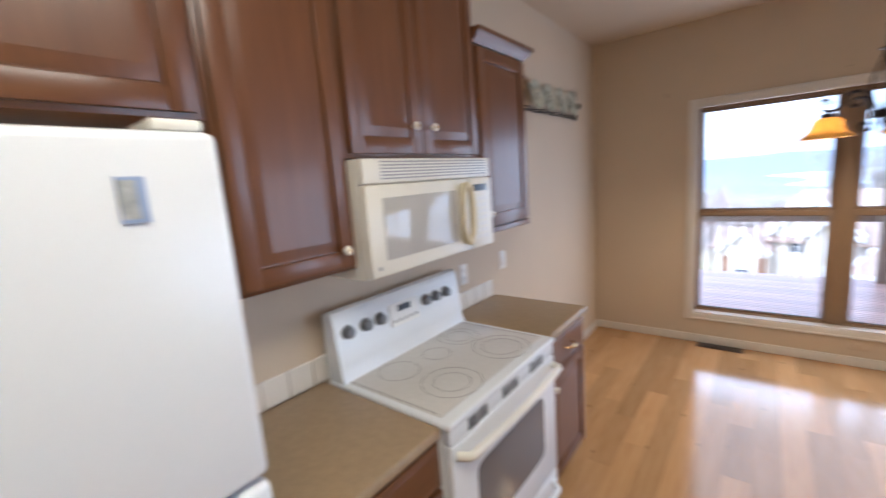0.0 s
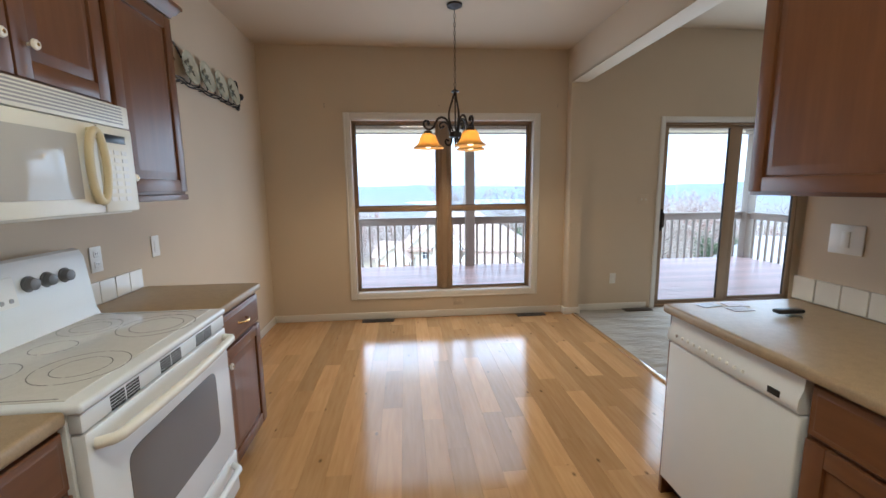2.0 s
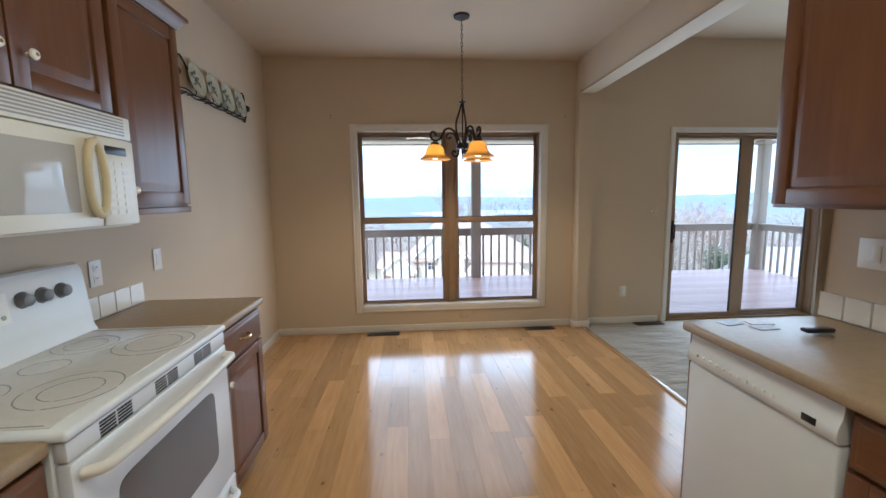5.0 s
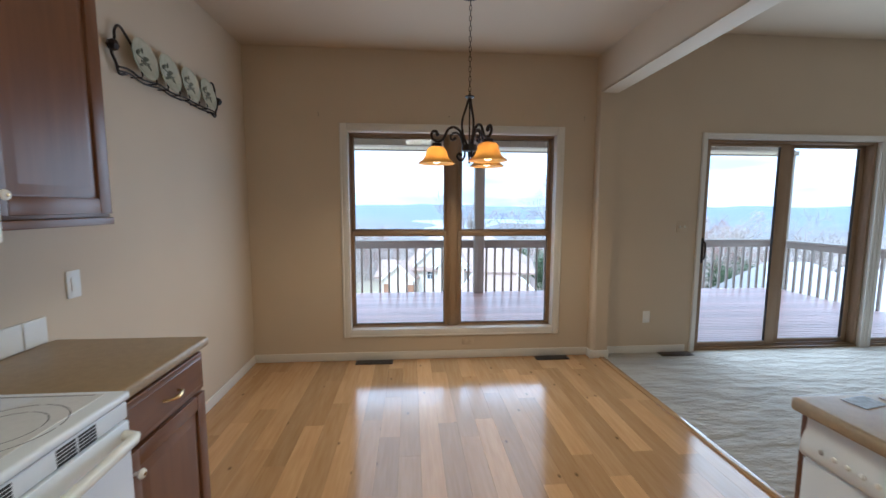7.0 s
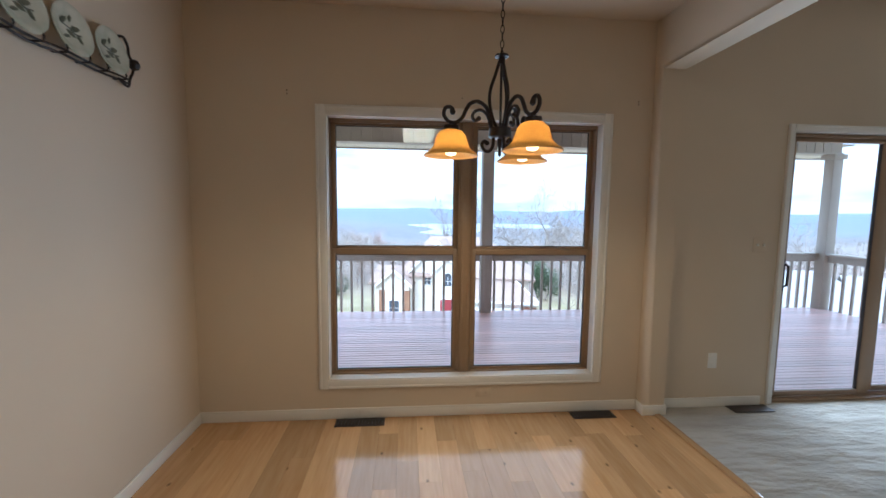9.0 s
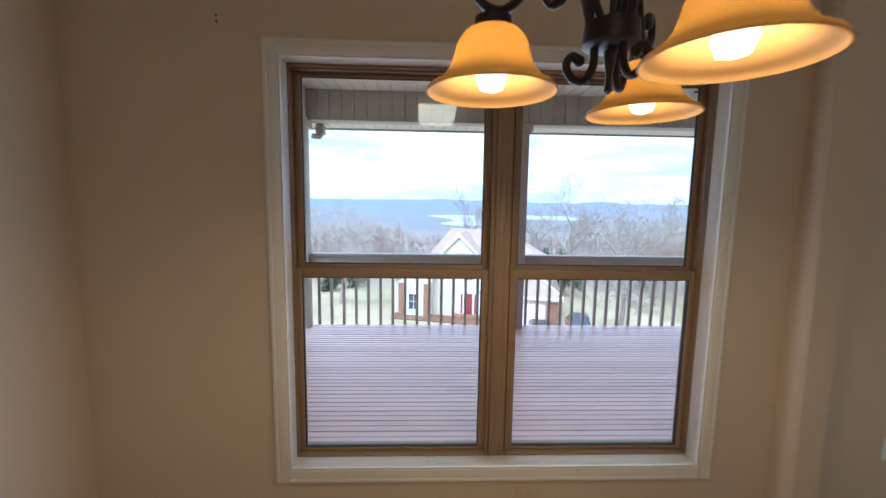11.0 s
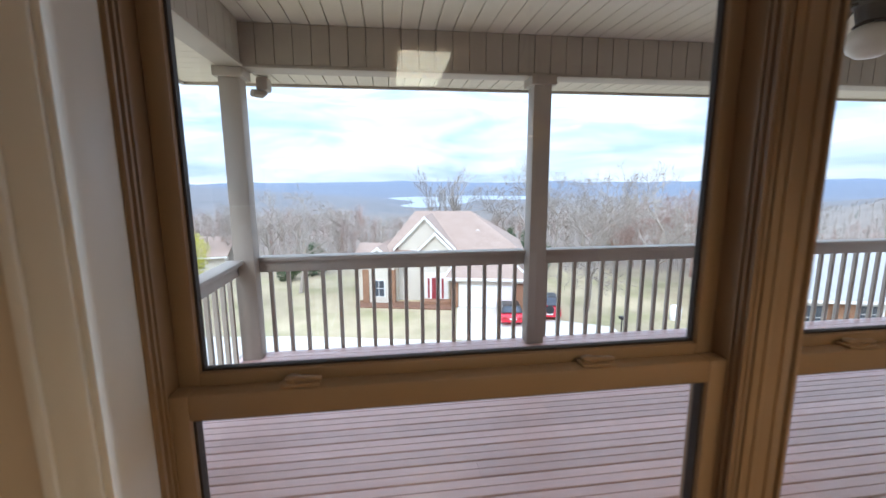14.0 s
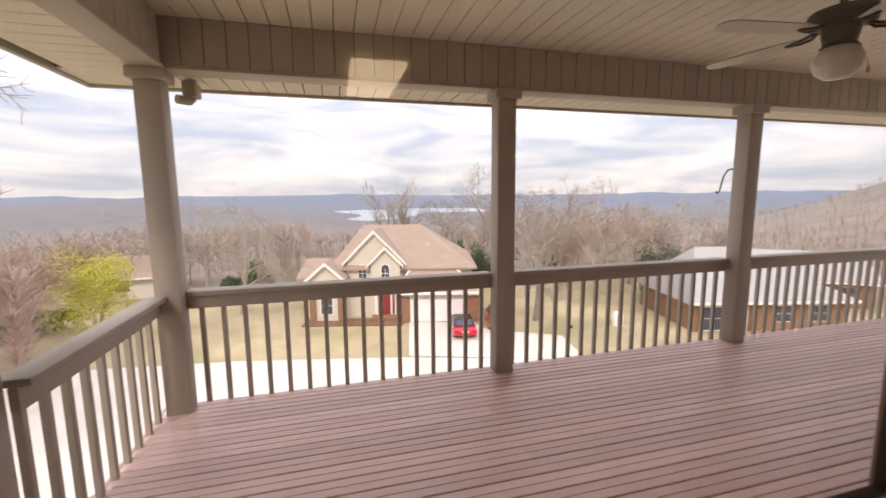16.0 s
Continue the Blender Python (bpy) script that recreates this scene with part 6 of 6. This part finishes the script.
sx, sy = by_bearing(-26.2, 45)
shrub("spring_tree", "small tree in fresh yellow-green spring leaf", LEAF_Y, (sx, sy, GZ), 13000, 3.3, 2.6, 6.2, 0.10, 5, "tree")
for az, d, rx, rz in ((-33.5, 47, 3.0, 1.9), (-29.8, 48, 2.8, 1.8), (-37.5, 46, 3.0, 2.0)):
    sx, sy = by_bearing(az, d)
    shrub("hedge", "clipped dark green evergreen shrubs beside the lawn", LEAF_G, (sx, sy, GZ), 2600, rx, 1.2, rz, 0.12, int(az * 3), "shrub")
for i, (u, d, h) in enumerate(((-9.5, 52, 3.6), (-13, 50, 2.6), (18.5, 52, 5.0), (21.0, 50, 4.2), (43, 48, 6.0), (45, 52, 5.2), (30, 60, 4.4))):
    sx, sy = by_bearing(u, d)
    shrub("evergreen", "dark green cedar at the edge of the wood", LEAF_G, (sx, sy, GZ), 2600, 1.7, 1.6, h, 0.17, 60 + i, "tree")


# far woods: many small leafless trees in one mesh for each colour
def woods(name, mat, count, d0, d1, az0, az1, seed, h0, h1, label, twigs=26):
    r = random.Random(seed)
    v, f = [], []
    for _ in range(count):
        az = r.uniform(az0, az1)
        d = d0 * (d1 / d0) ** r.random()
        x, y = d * math.sin(radians(az)), d * math.cos(radians(az))
        if 14 < x < 44 and y < 46 and d < 62:
            continue
        z = terrain(az, d) - 0.2
        H = r.uniform(h0, h1)
        if az >= 40:
            H *= 0.5
        else:
            H = min(H, 1.6 - d * math.tan(radians(r.uniform(4.2, 6.0) if -3 < az < 19 else r.uniform(2.6, 5.2))) - z)
        if H < 2.0:
            continue
        k = 0.022 * max(1.0, d / 160)
        lean = Vector((r.gauss(0, 0.05), r.gauss(0, 0.05), 1))
        i = len(v)
        tr = 0.007 * H * max(1.0, d / 260)
        for h, w in ((0, tr), (H * 0.9, tr * 0.2)):
            for a in (0.3, 2.4, 4.5):
                v.append((x + lean.x * h + w * math.cos(a), y + lean.y * h + w * math.sin(a), z + h))
        f += [(i, i + 1, i + 4, i + 3), (i + 1, i + 2, i + 5, i + 4), (i + 2, i, i + 3, i + 5)]
        for _ in range(twigs):
            h = H * r.uniform(0.2, 0.92)
            a, ln = r.random() * 6.283, H * r.uniform(0.14, 0.42) * (1.15 - h / H * 0.6)
            p = Vector((x + lean.x * h, y + lean.y * h, z + h))
            q = p + Vector((math.cos(a) * ln, math.sin(a) * ln, ln * r.uniform(0.3, 1.1)))
            m = p.lerp(q, 0.55)
            e = m + Vector((math.cos(a + 1.2), math.sin(a + 1.2), 0.7)) * ln * 0.5
            side = Vector((-math.sin(a), math.cos(a), 0.3)) * k
            i = len(v)
            v += [tuple(p - side), tuple(p + side), tuple(q), tuple(m - side * 0.7), tuple(m + side * 0.7), tuple(e)]
            f += [(i, i + 1, i + 2), (i + 3, i + 4, i + 5)]
    return tagged(new(name, list_mesh(name, (v, f), mat)), label, "woods", kind="stuff")


WOOD_G = material("far_grey_twigs", (0.31, 0.26, 0.215), 0.95, second=(0.44, 0.385, 0.335), scale=0.05, bump=0)
WOOD_R = material("far_red_twigs", (0.33, 0.22, 0.18), 0.95, second=(0.45, 0.33, 0.28), scale=0.05, bump=0)
woods("woods", WOOD_G, 900, 60, 190, -48, 70, 3, 7, 11, "grey leafless woodland beyond the houses", 70)
woods("woods", WOOD_R, 680, 62, 260, -50, 75, 9, 6, 10, "reddish budding woodland beyond the houses", 70)
woods("woods", WOOD_G, 2600, 190, 900, -50, 85, 13, 8, 13, "distant grey leafless woodland on the slopes", 34)
woods("woods", LEAF_G, 260, 120, 700, -45, 80, 17, 6, 9, "scattered dark cedars in the distant woodland", 30)
woods("woods", WOOD_R, 16, 34, 50, -44, -27, 21, 5.5, 8.5, "reddish budding trees round the neighbouring garden", 260)

# ---- floor planks and deck planks ----
pr = random.Random(4)
PW, plank_meshes = 0.127, {}


def plank(length):
    if length not in plank_meshes:
        bm = bmesh.new()
        box(bm, -PW / 2 + 0.0001, PW / 2 - 0.0001, 0.0001, length - 0.0001, -0.019, 0.001, b=0.0004, seg=1)
        plank_meshes[length] = to_mesh("plank", bm, OAK)
    return plank_meshes[length]


row, x = 0, XL + PW / 2 - 0.02
while x < 2.262:
    y, first = YB, True
    while y < YW - 0.02:
        ln = round(pr.uniform(0.25, 1.3) if first else pr.choice((0.55, 0.7, 0.85, 1.0, 1.15, 1.3, 1.45)), 2)
        first = False
        ln = min(ln, round(YW - y, 2))
        if YW - y - ln < 0.2:
            ln = round(YW - y, 2)
        ob = new("plank", plank(ln))
        ob.parent = floor
        ob.location = (x, y, 0)
        y += ln
    x += PW

dm = {}
for i in range(23):
    y = 4.735 + 0.1395 * i + 0.067
    cuts = [-1.18, pr.uniform(0.6, 3.4), 7.45] if i % 4 == 1 else [-1.18, 7.45]
    for a, b2 in zip(cuts, cuts[1:]):
        bm = bmesh.new()
        w, t = 0.0655, 0.034
        prof = [(-w, -t), (-w, -0.005), (-w + 0.004, 0), (-0.0045, 0), (-0.0015, -0.007), (0.0015, -0.007), (0.0045, 0), (w - 0.004, 0), (w, -0.005), (w, -t)]
        loft(bm, [[(x, v, DZ + z) for v, z in prof] for x in (a + 0.0006, b2 - 0.0006)])
        me = to_mesh("deck_plank", bm, DECKM)
        pieces("deck_plank", me, deck, [(0, y, 0)])
